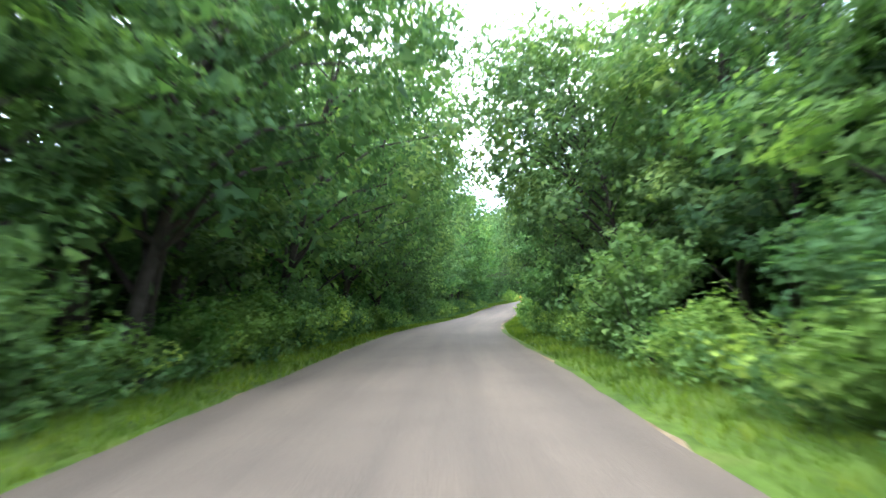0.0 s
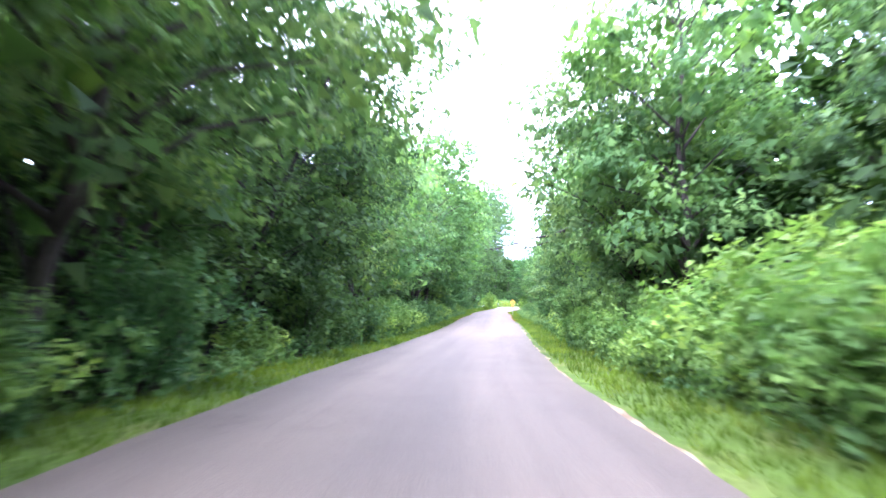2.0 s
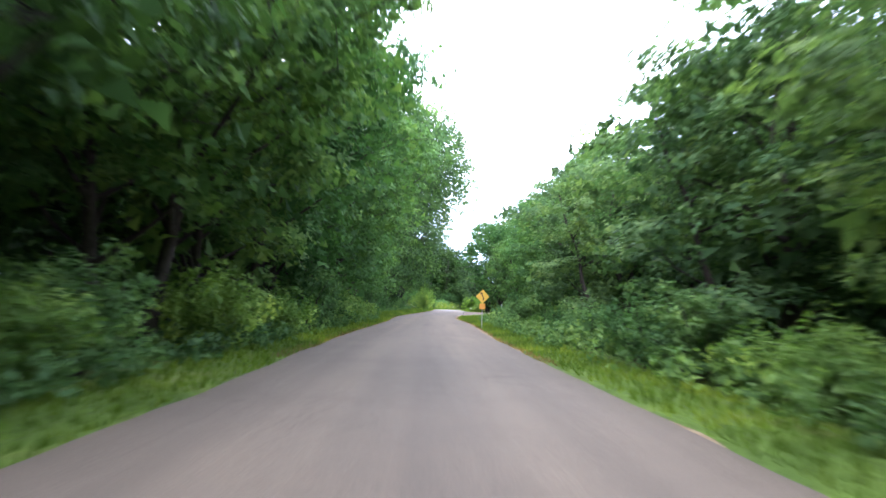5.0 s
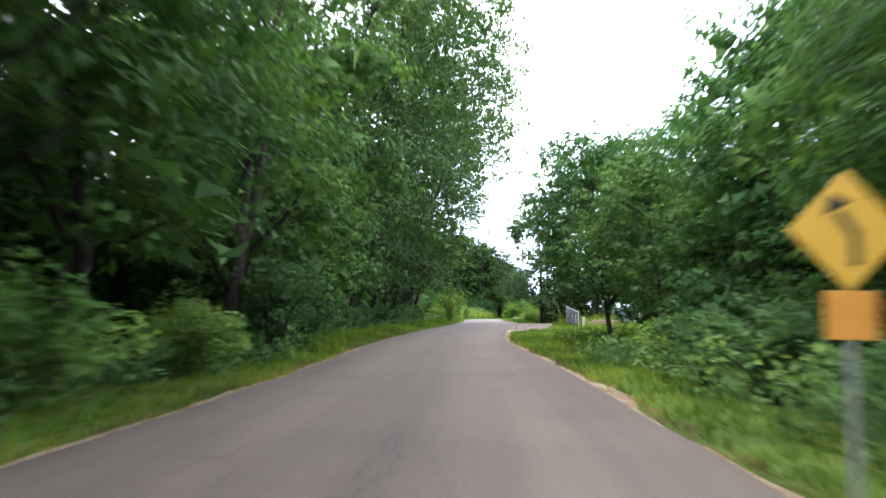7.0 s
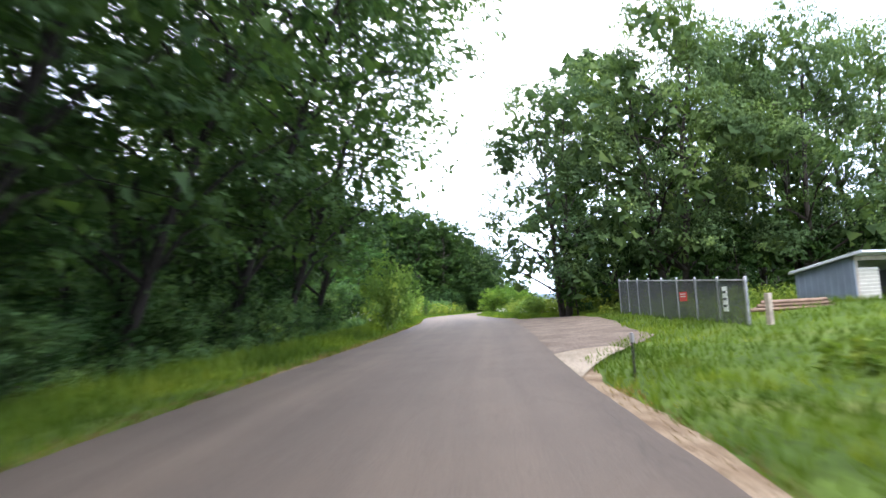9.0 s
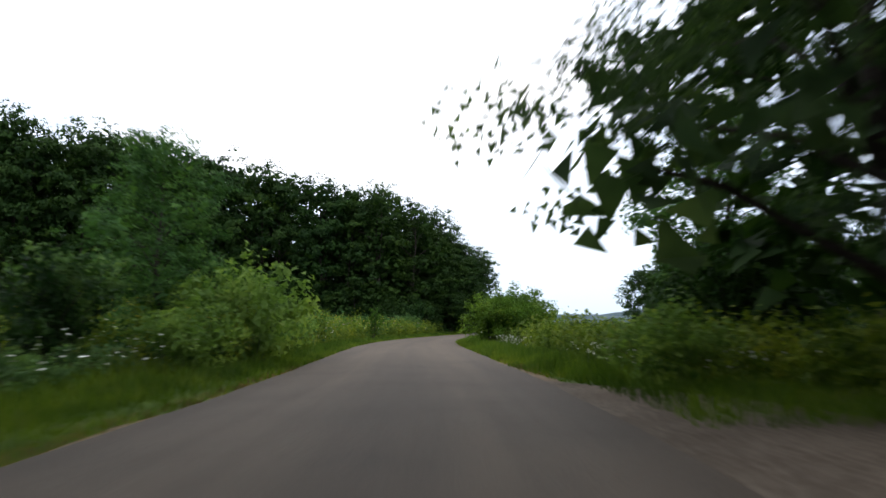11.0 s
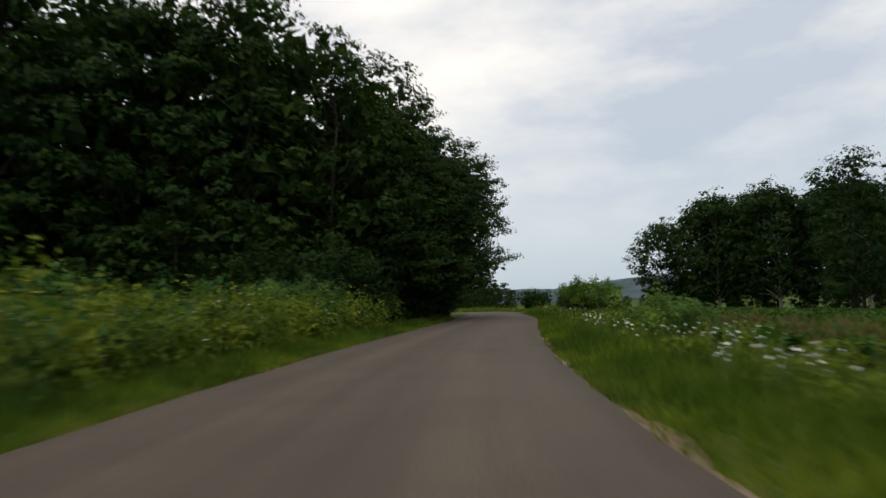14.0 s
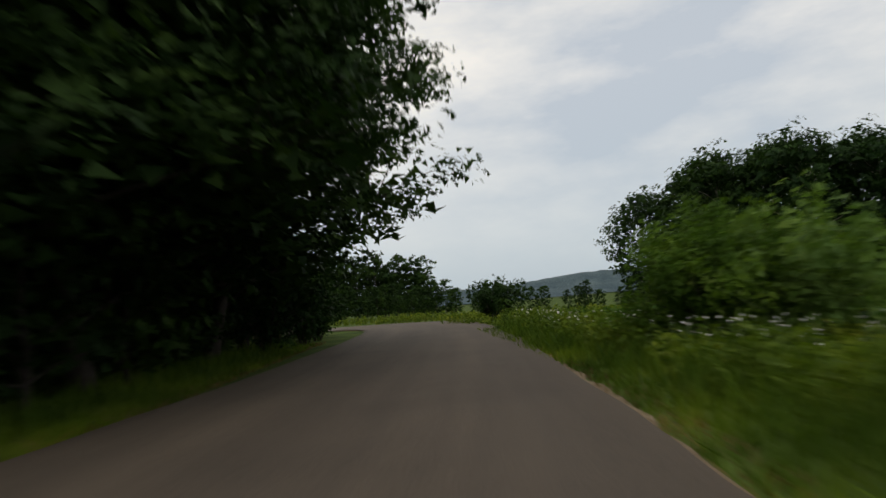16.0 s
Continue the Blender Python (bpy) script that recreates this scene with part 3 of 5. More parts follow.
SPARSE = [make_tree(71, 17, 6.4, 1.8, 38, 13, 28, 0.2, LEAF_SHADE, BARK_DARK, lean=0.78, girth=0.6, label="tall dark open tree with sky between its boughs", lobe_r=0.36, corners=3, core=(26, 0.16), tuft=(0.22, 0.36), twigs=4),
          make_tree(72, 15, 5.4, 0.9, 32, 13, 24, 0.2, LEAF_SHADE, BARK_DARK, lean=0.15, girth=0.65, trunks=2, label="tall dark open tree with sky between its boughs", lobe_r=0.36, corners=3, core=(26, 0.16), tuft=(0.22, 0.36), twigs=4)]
HANGING = [make_tree(16, 15, 6.4, 2.3, 36, 19, 38, 0.21, LEAF_DARK, lean=0.3, label="old oak whose low limbs hang over the road at the bend", lobe_r=0.38, corners=3, core=(120, 0.145), tuft=(0.2, 0.32), twigs=8)]
BACK = [make_tree(21, 15, 4.8, 0.4, 18, 7, 8, 0.95, LEAF, label="forest tree with a dark green crown", lobe_r=0.46, corners=3), make_tree(22, 17, 5.2, 0.6, 18, 7, 8, 0.96, LEAF_DARK, label="forest tree with a dark green crown", lobe_r=0.46, corners=3)]
OAKS = [make_tree(31, 19, 5.6, 0.8, 28, 11, 25, 0.35, LEAF_DARK, label="tall dark oak at the edge of the wood", lobe_r=0.42, corners=3, tuft=(0.25, 0.4)), make_tree(32, 20, 6.2, 1.2, 30, 11, 25, 0.36, LEAF_DARK, trunks=2, label="tall dark oak at the edge of the wood", lobe_r=0.42, corners=3, tuft=(0.25, 0.4)),
        make_tree(33, 18, 5.0, 0.6, 26, 11, 25, 0.34, LEAF_DARK, label="tall dark oak at the edge of the wood", lobe_r=0.44, corners=3, tuft=(0.25, 0.4))]
FIELD = [make_tree(34, 22, 8.2, 1.8, 38, 9, 18, 0.62, LEAF_DARK, BARK_PALE, label="tall oak with a bare pale trunk across the field", lobe_r=0.46, corners=3)]
SHRUBS = [make_shrub(41, 2.3, 1.5, 14, 34, 0.15, LEAF_SHRUB, label="dense green shrub at the forest edge"), make_shrub(42, 1.7, 1.4, 13, 38, 0.135, LEAF_BRIGHT, label="bright green leafy shrub at the roadside"),
          make_shrub(43, 3.0, 1.6, 16, 34, 0.165, LEAF_SHRUB, label="tall green shrub at the forest edge")]
SAPLING = [make_shrub(47, 2.7, 0.75, 8, 46, 0.13, LEAF_BUSH, label="young leafy sapling rising out of the weeds")]
BUSH = [make_shrub(46, 2.9, 1.75, 26, 66, 0.125, LEAF_BUSH, label="wide green bush beside the field")]
# Shrubs for shaded ground; the shade is painted in by the dark leaf.
DARK_SHRUBS = [make_shrub(44, 2.4, 1.6, 15, 22, 0.2, LEAF_DARK, label="dark green shrub with shade put into its leaf colour"), make_shrub(45, 3.2, 1.8, 16, 22, 0.21, LEAF_DARK, label="dark green shrub with shade put into its leaf colour")]
used = set()
prng = np.random.default_rng(5)


def plant(ob, x, y, scale=1.0, turn=None, group="", label="", sink=0.05, stretch=1.0):
    """Stands a copy of a plant on the ground; the first copy of a kind is the plant itself."""
    turn = prng.uniform(0, 360) if turn is None else turn
    m = Matrix.Translation((x, y, float(ground_z(x, y)) - sink)) @ Matrix.Rotation(radians(turn), 4, "Z") @ Matrix.Diagonal((scale, scale, scale * stretch, 1))
    if ob.name in used:
        made = copy_thing(ob, m)
        made.matrix_basis = m
    else:
        made = ob
        used.add(ob.name)
        ob.matrix_basis = m
    return tagged(made, label, group=group)


WOOD = []


def far_tree(kind, i, x, y, scale=1.0, stretch=1.0):
    """Notes a tree of the deep wood; all of them are joined further down."""
    m = Matrix.Translation((x, y, float(ground_z(x, y)) - 0.05)) @ Matrix.Rotation(prng.uniform(0, 6.28), 4, "Z") @ Matrix.Diagonal((scale, scale, scale * stretch, 1))
    WOOD.append((kind[i % len(kind)], np.array(m)))


SOURCE = {}


def stand(kind, i, *args, **kw):
    """Copies the i-th plant of a kind, keeping an untouched first one as the source."""
    ob = kind[i % len(kind)]
    if ob.name not in SOURCE:
        SOURCE[ob.name] = ob
    return plant(ob, *args, **kw)


def tree_rows(side, y0, y1, off, step, kind, scale, jit, group="", stretch=(0.9, 1.15)):
    y, i = y0, 0
    while y < y1:
        o = off + prng.uniform(-jit, jit)
        x, yy = beside(y + prng.uniform(-1.2, 1.2), side * (HALF + o))
        if group:
            stand(kind, int(prng.integers(0, 99)), x, yy, prng.uniform(*scale), group=group, stretch=prng.uniform(*stretch))
        else:
            far_tree(kind, int(prng.integers(0, 99)), x, yy, prng.uniform(*scale), prng.uniform(*stretch))
        y += step * prng.uniform(0.8, 1.25)


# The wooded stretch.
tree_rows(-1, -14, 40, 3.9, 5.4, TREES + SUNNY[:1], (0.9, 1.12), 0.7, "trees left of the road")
tree_rows(-1, 40, 46, 3.9, 5.0, SHADY, (0.9, 1.08), 0.7, "trees left of the road")
tree_rows(-1, 47, 63, 4.6, 4.2, SPARSE[1:], (1.0, 1.15), 0.7, "dark trees left of the road")
tree_rows(-1, 62, 80, 3.9, 5.4, TREES[:1] + SUNNY, (0.9, 1.12), 0.7, "trees left of the road")
tree_rows(-1, 80, 112, 4.3, 5.4, TREES + SUNNY, (0.95, 1.15), 0.8, "trees left of the road")
tree_rows(-1, 112, 150, 4.0, 5.6, SHADY, (0.95, 1.15), 0.8, "trees left of the road")
tree_rows(-1, 152, 190, 7.4, 4.4, SPARSE, (1.0, 1.2), 0.9, "open trees left of the road")
tree_rows(-1, 150, 164, 10.5, 5.5, SPARSE[1:], (0.9, 1.1), 1.2, "open trees left of the road")
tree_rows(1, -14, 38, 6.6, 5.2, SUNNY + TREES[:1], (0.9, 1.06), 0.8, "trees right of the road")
tree_rows(1, 39, 54, 9.6, 5.0, TREES, (0.85, 1.0), 0.6, "trees right of the road")
stand(AIRY, 0, *beside(36.5, HALF + 5.6), 1.0, turn=200)
tree_rows(1, 55, 61, 5.0, 5.0, SUNNY, (0.9, 1.05), 0.6, "trees right of the road")
stand(TREES, 1, *beside(82.5, HALF + 5.6), 1.02, group="trees right of the road")
stand(SUNNY, 1, *beside(91.5, HALF + 6.2), 0.95, turn=70, group="trees right of the road")
stand(TREES, 1, *beside(99.5, HALF + 5.6), 0.88, turn=15, group="trees right of the road")
for y, o, k, tw in ((73.5, 3.4, 1.25, 20), (76, 4.0, 1.5, 130), (78.4, 3.3, 1.3, 250), (80.8, 4.1, 1.45, 300)):
    stand(SHRUBS, 1, *beside(y, HALF + o), k, turn=tw, group="bright bank of shrubs beside the road")
tree_rows(1, 63, 80, 5.6, 5.4, SUNNY + TREES[:1], (0.85, 1.0), 0.9, "trees right of the road")
tree_rows(1, 80, 124, 5.6, 4.8, TREES[::2] + SUNNY[:1], (0.76, 0.88), 0.9, "trees right of the road", stretch=(0.86, 0.98))
stand(OVERHANG, 0, *beside(147.5, HALF + 4.6), 0.62, turn=188, label="tall tree reaching out towards the road")
stand(OVERHANG, 0, *beside(149.5, HALF + 7.4), 0.66, turn=165, label="tall tree reaching out towards the road")
stand(OVERHANG, 0, *beside(142.0, HALF + 5.4), 0.48, turn=175, label="tall tree reaching out towards the road")
for y in (135, 141, 147):
    stand(SHADY, 0, *beside(y, HALF + 8.5), 0.78, label="dark green tree behind the roadside trees")
tree_rows(1, 126, 140, 6.0, 5.4, SHADY, (0.62, 0.72), 0.9, "trees right of the road")
tree_rows(-1, -16, 152, 12, 7.0, BACK, (0.9, 1.15), 2.0)
tree_rows(1, -16, 140, 12.5, 7.0, BACK, (0.85, 1.05), 2.0)
tree_rows(-1, -16, 152, 22, 13, BACK, (1.0, 1.25), 3.0)
tree_rows(1, -16, 130, 23, 13, BACK, (0.9, 1.1), 3.0)
tree_rows(-1, -12, 144, 2.4, 3.3, SHRUBS, (0.8, 1.25), 0.4, "shrubs left of the road")
tree_rows(-1, 142, 188, 4.9, 2.1, [SHRUBS[0], SHRUBS[2], DARK_SHRUBS[0]], (0.6, 0.85), 0.4, "shrubs left of the road")
tree_rows(-1, 146, 205, 6.0, 2.4, [DARK_SHRUBS[1], DARK_SHRUBS[0], SHRUBS[2]], (0.9, 1.25), 0.5, "shrubs left of the road")
tree_rows(-1, 148, 196, 8.6, 2.8, BACK[1:], (0.24, 0.36), 1.0)
tree_rows(1, -12, 78, 2.8, 2.6, [SHRUBS[1], SHRUBS[2], SHRUBS[1]], (0.8, 1.3), 0.4, "shrubs right of the road")
tree_rows(1, 80, 138, 3.0, 3.0, [SHRUBS[0], SHRUBS[2], SHRUBS[1]], (0.65, 1.0), 0.4, "shrubs right of the road")
tree_rows(1, 122, 142, 6.2, 2.2, [SHRUBS[0], SHRUBS[2]], (1.0, 1.4), 0.8, "tall shrubs right of the road")
tree_rows(1, 126, 141, 9.5, 3.0, [SHRUBS[2]], (1.2, 1.6), 0.8, "tall shrubs right of the road")
# Three added trees close the road behind the start, out of view.
for k in range(3):
    far_tree(BACK, k, *beside(-17 - 4 * k, (-2.0, 2.2, 0.0)[k]), 0.9)

for y, side, s, tw in ((12, -1, 1.0, 10), (22, -1, 1.05, -8), (33, -1, 1.1, 5), (43, -1, 1.0, -8), (29, 1, 0.95, 186), (60, 1, 0.85, 172)):
    x, yy = beside(y, side * (HALF + (2.9 if side < 0 else 5.0)))
    stand(LEANING, 0, x, yy, s, turn=tw, group="trees leaning over the road")
for y, k, tw in ((53, 0.95, 4), (59.5, 0.9, -6)):
    stand(SPARSE, 0, *beside(y, -(HALF + 4.6)), k, turn=tw, group="dark trees left of the road", stretch=0.9)
stand(LEANING, 0, *beside(25.5, HALF + 5.4), 0.95, turn=178, group="trees leaning over the road")

for y, s, tw in ((91, 1.12, -5), (100, 1.0, 5), (108, 0.95, -4), (117, 1.0, 8), (126, 1.05, -6)):
    x, yy = beside(y, -(HALF + 3.6))
    stand(OVERHANG, 0, x, yy, s, turn=tw, group="tall trees reaching over the road", label="tall dark tree reaching out over the road")
for y, o, k, tw in ((147, 6.4, 1.28, -6), (152, 6.2, 1.4, -8), (157.5, 6.0, 1.5, 4), (163, 6.0, 1.5, -5), (169, 5.9, 1.5, 6), (175, 5.6, 1.47, -8), (181, 5.4, 1.44, 3), (187, 5.6, 1.38, 6)):
    stand(SPARSE, 0, *beside(y, -(HALF + o)), k, turn=tw, group="open trees left of the road")
for y0, y1, side in ((-14, 148, -1), (-14, 140, 1)):
    tree_rows(side, y0, y1, 8.2, 3.7, BACK, (0.3, 0.5), 1.5)
tree_rows(-1, 267, 292, 3.6, 2.4, BACK, (0.2, 0.28), 0.5)
for y, o, k in ((40.5, 3.3, 1.3), (42, 4.6, 1.9), (44, 3.3, 1.5), (46, 4.8, 2.0), (48.5, 3.4, 1.5), (51, 4.4, 1.8), (43.5, 6.4, 2.1), (48, 6.4, 2.2)):
    stand(SHRUBS, 1, *beside(y, HALF + o), k, group="bright bank of shrubs beside the road")
for y, o, k in ((67.5, 2.6, 1.2), (70, 3.2, 1.6), (72.5, 2.8, 1.4), (75, 3.4, 1.5), (65.6, 2.3, 1.1), (68.6, 2.2, 1.2), (71.4, 2.1, 1.25), (77.5, 2.6, 1.3), (80, 2.4, 1.1)):
    stand(SHRUBS, 1, *beside(y, -HALF - o), k, group="bright shrubs at the forest edge")
for y, o, k in ((17, 2.2, 1.0), (20, 2.5, 1.3), (23.5, 2.2, 1.2), (27, 2.4, 1.4), (30.5, 2.3, 1.1), (34, 2.5, 1.2)):
    stand(SHRUBS, 1, *beside(y, -HALF - o), k, group="bright shrubs at the forest edge")
stand(DARK_SHRUBS, 0, 33.0, 155.4, 0.55, label="low dark bush at the edge of the lawn")
stand(DARK_SHRUBS, 0, 34.4, 156.6, 0.6, label="low dark bush at the edge of the lawn")
for x, y, k in ((31.2, 150.6, 1.1), (33.4, 151.6, 1.3), (35.4, 153.4, 1.35), (37.2, 155.6, 1.2)):
    stand(SHRUBS, 2, x, y, k, group="tall shrubs at the edge of the lawn")
stand(SHADY, 0, 31.6, 152.8, 0.5, label="low leafy tree at the edge of the lawn")

# The wood along the meadow and up to the bend.
EDGE = [(-60, 262), (-30, 266), (0, 272), (22, 276), (36, 275), (43, 273.5), (48.5, 277.0), (52, 283), (54.5, 289), (51, 295), (42, 299)]
for row, (back, step) in enumerate(((0, 4.6), (6, 4.4), (14, 7.5))):
    for (xa, ya), (xb, yb) in zip(EDGE[:-1], EDGE[1:]):
        n = max(1, round(math.hypot(xb - xa, yb - ya) / step))
        for j in range(n):
            f = (j + prng.uniform(0.1, 0.9)) / n
            x, y = xa + (xb - xa) * f, ya + (yb - ya) * f
            if row:
                x, y = x - back * 0.35, y + back
                if y > 294 and x > 20:
                    continue
            tall = np.interp(x, (-20, 5, 20, 28, 36, 45, 50, 53, 58), (1.45, 1.4, 1.3, 1.2, 1.12, 1.05, 0.95, 0.78, 0.72)) * prng.uniform(0.96, 1.03)
            if row > 0:
                far_tree(BACK, 1, x, y, tall * 1.12)
            else:
                i = int(prng.integers(0, 3))
                stand(OAKS, i, x, y, tall * (1.0, 0.95, 1.05)[i], group="oaks of the wood beside the meadow")
stand(HANGING, 0, 54.6, 285.4, 1.12, turn=-8, stretch=0.8)
stand(HANGING, 0, 55.9, 290.5, 1.0, turn=-5, stretch=0.85)
stand(HANGING, 0, 49.0, 279.0, 1.0, turn=-10)
stand(HANGING, 0, 52.0, 281.5, 1.14, turn=-30, stretch=0.78)
stand(HANGING, 0, 50.4, 277.4, 1.08, turn=-4, stretch=0.68)
stand(HANGING, 0, 52.4, 279.4, 1.15, turn=100, stretch=0.68)
stand(HANGING, 0, 50.6, 287.5, 1.0, turn=20)
for x, y in ((54.2, 286.5), (53.6, 283.5), (53.0, 280.6), (54.8, 289.5), (51.8, 277.6)):
    far_tree(BACK, 1, x, y, 0.3)
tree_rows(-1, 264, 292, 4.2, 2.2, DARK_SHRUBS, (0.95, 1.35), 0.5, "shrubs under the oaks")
for j in range(34):
    f = j / 34
    far_tree(BACK, j, -48 + 94 * f + prng.uniform(-1, 1), 266.5 + 5 * f + prng.uniform(-1, 2), prng.uniform(0.32, 0.5))
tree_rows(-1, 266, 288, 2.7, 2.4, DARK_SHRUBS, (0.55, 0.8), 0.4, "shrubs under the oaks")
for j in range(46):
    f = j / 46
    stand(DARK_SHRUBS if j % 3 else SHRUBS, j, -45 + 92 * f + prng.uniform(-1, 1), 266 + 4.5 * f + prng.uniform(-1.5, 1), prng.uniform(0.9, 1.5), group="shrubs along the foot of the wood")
for j in range(64):
    x, y = beside(prng.uniform(204, 263), -(HALF + 2.6 + 15 * prng.uniform(0, 1) ** 1.6))
    stand([SHRUBS[1], BUSH[0], SHRUBS[0], SHRUBS[1]], j, x, y, prng.uniform(0.4, 0.72) * (0.7 if j % 4 == 1 else 1.0), group="low shrubs among the meadow weeds")
# Trees across the field.
for x, y, s in ((126, 352, 0.84), (131, 346, 0.95), (129, 339, 1.0), (134, 333, 1.02), (131, 326, 0.98), (138, 321, 0.96), (136, 313, 0.92), (144, 308, 0.92), (149, 301, 0.9), (155, 295, 0.9), (161, 288, 0.9),
                (139, 348, 1.05), (142, 338, 1.05), (145, 327, 1.02), (149, 316, 0.98), (156, 306, 0.95), (164, 296, 0.95),
                (88, 266, 0.88), (92, 258, 0.92), (97, 268, 0.95), (101, 252, 0.9), (94, 263, 0.92), (100, 285, 0.84), (105, 281, 0.86), (107, 290, 0.86)):
    stand(FIELD if y > 270 and x > 110 else OAKS, int(prng.integers(0, 9)), x, y, s * (1.06 if x > 110 else 0.98), group="oaks across the field")
for j in range(34):
    far_tree(BACK, j, 56 + 1.35 * j + prng.uniform(-1, 1), 402 - 0.4 * j + prng.uniform(-3, 3), prng.uniform(0.88, 1.08) - 0.008 * j)
for j in range(34):
    far_tree(BACK, 1, 54 + 1.45 * j + prng.uniform(-0.6, 0.6), 393 - 0.4 * j + prng.uniform(-1.5, 1.5), prng.uniform(0.3, 0.45))
for j in range(40):
    f = j / 39
    far_tree(BACK, j, 127 + 8 * f + 28 * f * f + prng.uniform(-2, 2), 352 - 66 * f, prng.uniform(0.28, 0.5))
# The tall trees behind the fence.
for x, y, s in ((36.9, 190.5, 1.0), (43, 187.8, 1.15), (49.5, 185, 1.05), (42.5, 195.5, 1.1), (49.5, 193, 1.15), (56, 187, 1.0), (55, 196, 1.1), (63, 183, 0.85), (64, 173, 0.65), (71, 172, 0.75)):
    if y < 193.5:
        stand(BROAD, 0, x, y, s, group="tall trees behind the fence", stretch=prng.uniform(0.95, 1.12))
    else:
        far_tree(BACK, 1, x, y, s * 1.05)
for j in range(16):
    far_tree(BACK, 1, 37.5 + 2.2 * j + prng.uniform(-0.6, 0.6), 189.5 - 0.75 * j + prng.uniform(-0.8, 0.8), prng.uniform(0.26, 0.4))
for x, y in ((46.6, 207.8), (48.8, 206.2), (45.0, 210.4), (50.6, 208.6)):
    far_tree(BACK, 1, x, y, 0.22)
# Single shrubs and low trees in the open.
stand(SHRUBS, 1, 25.4, 186.2, 1.25, label="tall bright yellow-green bush at the roadside", stretch=1.9)
stand(SHRUBS, 1, 36.4, 195.6, 0.95, label="low bright green bush beyond the driveway")
stand(SHRUBS, 1, 28.4, 206.2, 1.75, label="round bright yellow-green bush beside the road", stretch=1.15)
stand(SHRUBS, 1, 51.7, 250.1, 0.9, label="low leafy bush between the verge and the field")
stand(SHRUBS, 0, 52.9, 251.0, 0.62, label="low leafy bush between the verge and the field")
for x, y, k in ((36.0, 239.1, 1.1), (27.6, 224.5, 1.0), (29.3, 220.0, 0.85), (24.5, 219.0, 1.15), (31.5, 232.0, 0.7), (33.4, 236.0, 0.65)):
    stand(SAPLING, 0, x, y, k, group="saplings in the meadow")
stand(SHRUBS, 1, 27.2, 203.0, 1.15, label="leafy green bush beside the meadow")
stand(SHRUBS, 1, 26.0, 207.5, 1.4, label="leafy green bush beside the meadow")
stand(SHRUBS, 1, 29.2, 215.0, 1.3, label="leafy green bush beside the meadow")
stand(BUSH, 0, 27.6, 212.3, 1.12, turn=40, label="wide leafy bush at the edge of the meadow")
stand(SHRUBS, 1, 28.4, 210.6, 1.35, turn=80, label="leafy green bush beside the meadow")
stand(SAPLING, 0, 28.9, 217.0, 1.3, turn=10, group="saplings in the meadow")
stand(SHADY, 0, 43.5, 203.5, 0.62, label="low dark tree with branches down to the ground")
for dx, dy, k in ((-1.0, -1.6, 1.3), (0.6, 0.2, 1.4), (1.6, 2.2, 1.3), (2.6, 0.2, 1.5)):
    stand(DARK_SHRUBS, 1, 43.5 + dx, 203.5 + dy, k, label="tall dark shrub beneath the low tree")
stand(SHADY, 0, 25.2, 207.8, 0.5, label="low dark tree with branches down to the ground")
for dx, dy, s in ((0, 0.2, 1.12), (1.7, 1.1, 1.28), (1.3, -0.9, 1.05), (2.6, 0.0, 1.12), (1.0, 2.0, 0.7), (1.6, 3.6, 0.6)):
    stand(BUSH, 0, 41.1 + dx, 221.8 + dy, s, group="wide bush beside the field", label="wide green bush beside the road and the field")
for dx, dy, s in ((0, 0, 0.88), (1.3, 0.9, 1.0), (1.2, -0.9, 0.95), (2.5, 0.1, 0.9)):
    stand(BUSH if dx != 1.2 else SHRUBS, 0 if dx != 1.2 else 1, 62.5 + dx, 275.2 + dy, s if dx != 1.2 else 1.5, group="bushes before the bend", label="rounded green bush beside the bend")
for x, y, k in ((56.6, 288.5, 1.1), (58.4, 292.0, 1.0), (59.6, 295.5, 0.9), (58.0, 297.5, 1.3), (60.4, 299.5, 0.9), (60.0, 303.0, 1.0), (57.5, 303.5, 1.3)):
    stand(DARK_SHRUBS, 1, x, y, k, group="shrubs under the oaks")
for j in range(26):
    far_tree(BACK, j, 84 + 2.6 * j + prng.uniform(-1, 1), 376 - 0.7 * j + prng.uniform(-2, 2), prng.uniform(0.24, 0.36))
for x, y in ((72.4, 303.6), (74.0, 305.0)):
    stand(DARK_SHRUBS, 0, x, y, 1.2, group="bushes outside the bend", label="dark rounded bush on the outside of the bend")
tree_rows(-1, 256, 269, 3.3, 2.0, [SHRUBS[0], SHRUBS[0], BUSH[0]], (0.5, 0.72), 0.5, "shrubs before the oaks")
tree_rows(-1, 258, 268, 5.0, 2.4, [SHRUBS[0], SHRUBS[2]], (0.8, 1.0), 0.5, "shrubs before the oaks")
wrng = np.random.default_rng(15)
for (xa, ya), (xb, yb) in zip(EDGE[:7], EDGE[1:8]):
    n = max(1, round(math.hypot(xb - xa, yb - ya) / 4.2))
    for j in range(n):
        f = (j + wrng.uniform(0.1, 0.9)) / n
        far_tree(BACK, 1, xa + (xb - xa) * f - 3, ya + (yb - ya) * f + 9.5, wrng.uniform(0.82, 1.0) * np.interp(xa, (-20, 20, 45), (1.35, 1.2, 0.95)))


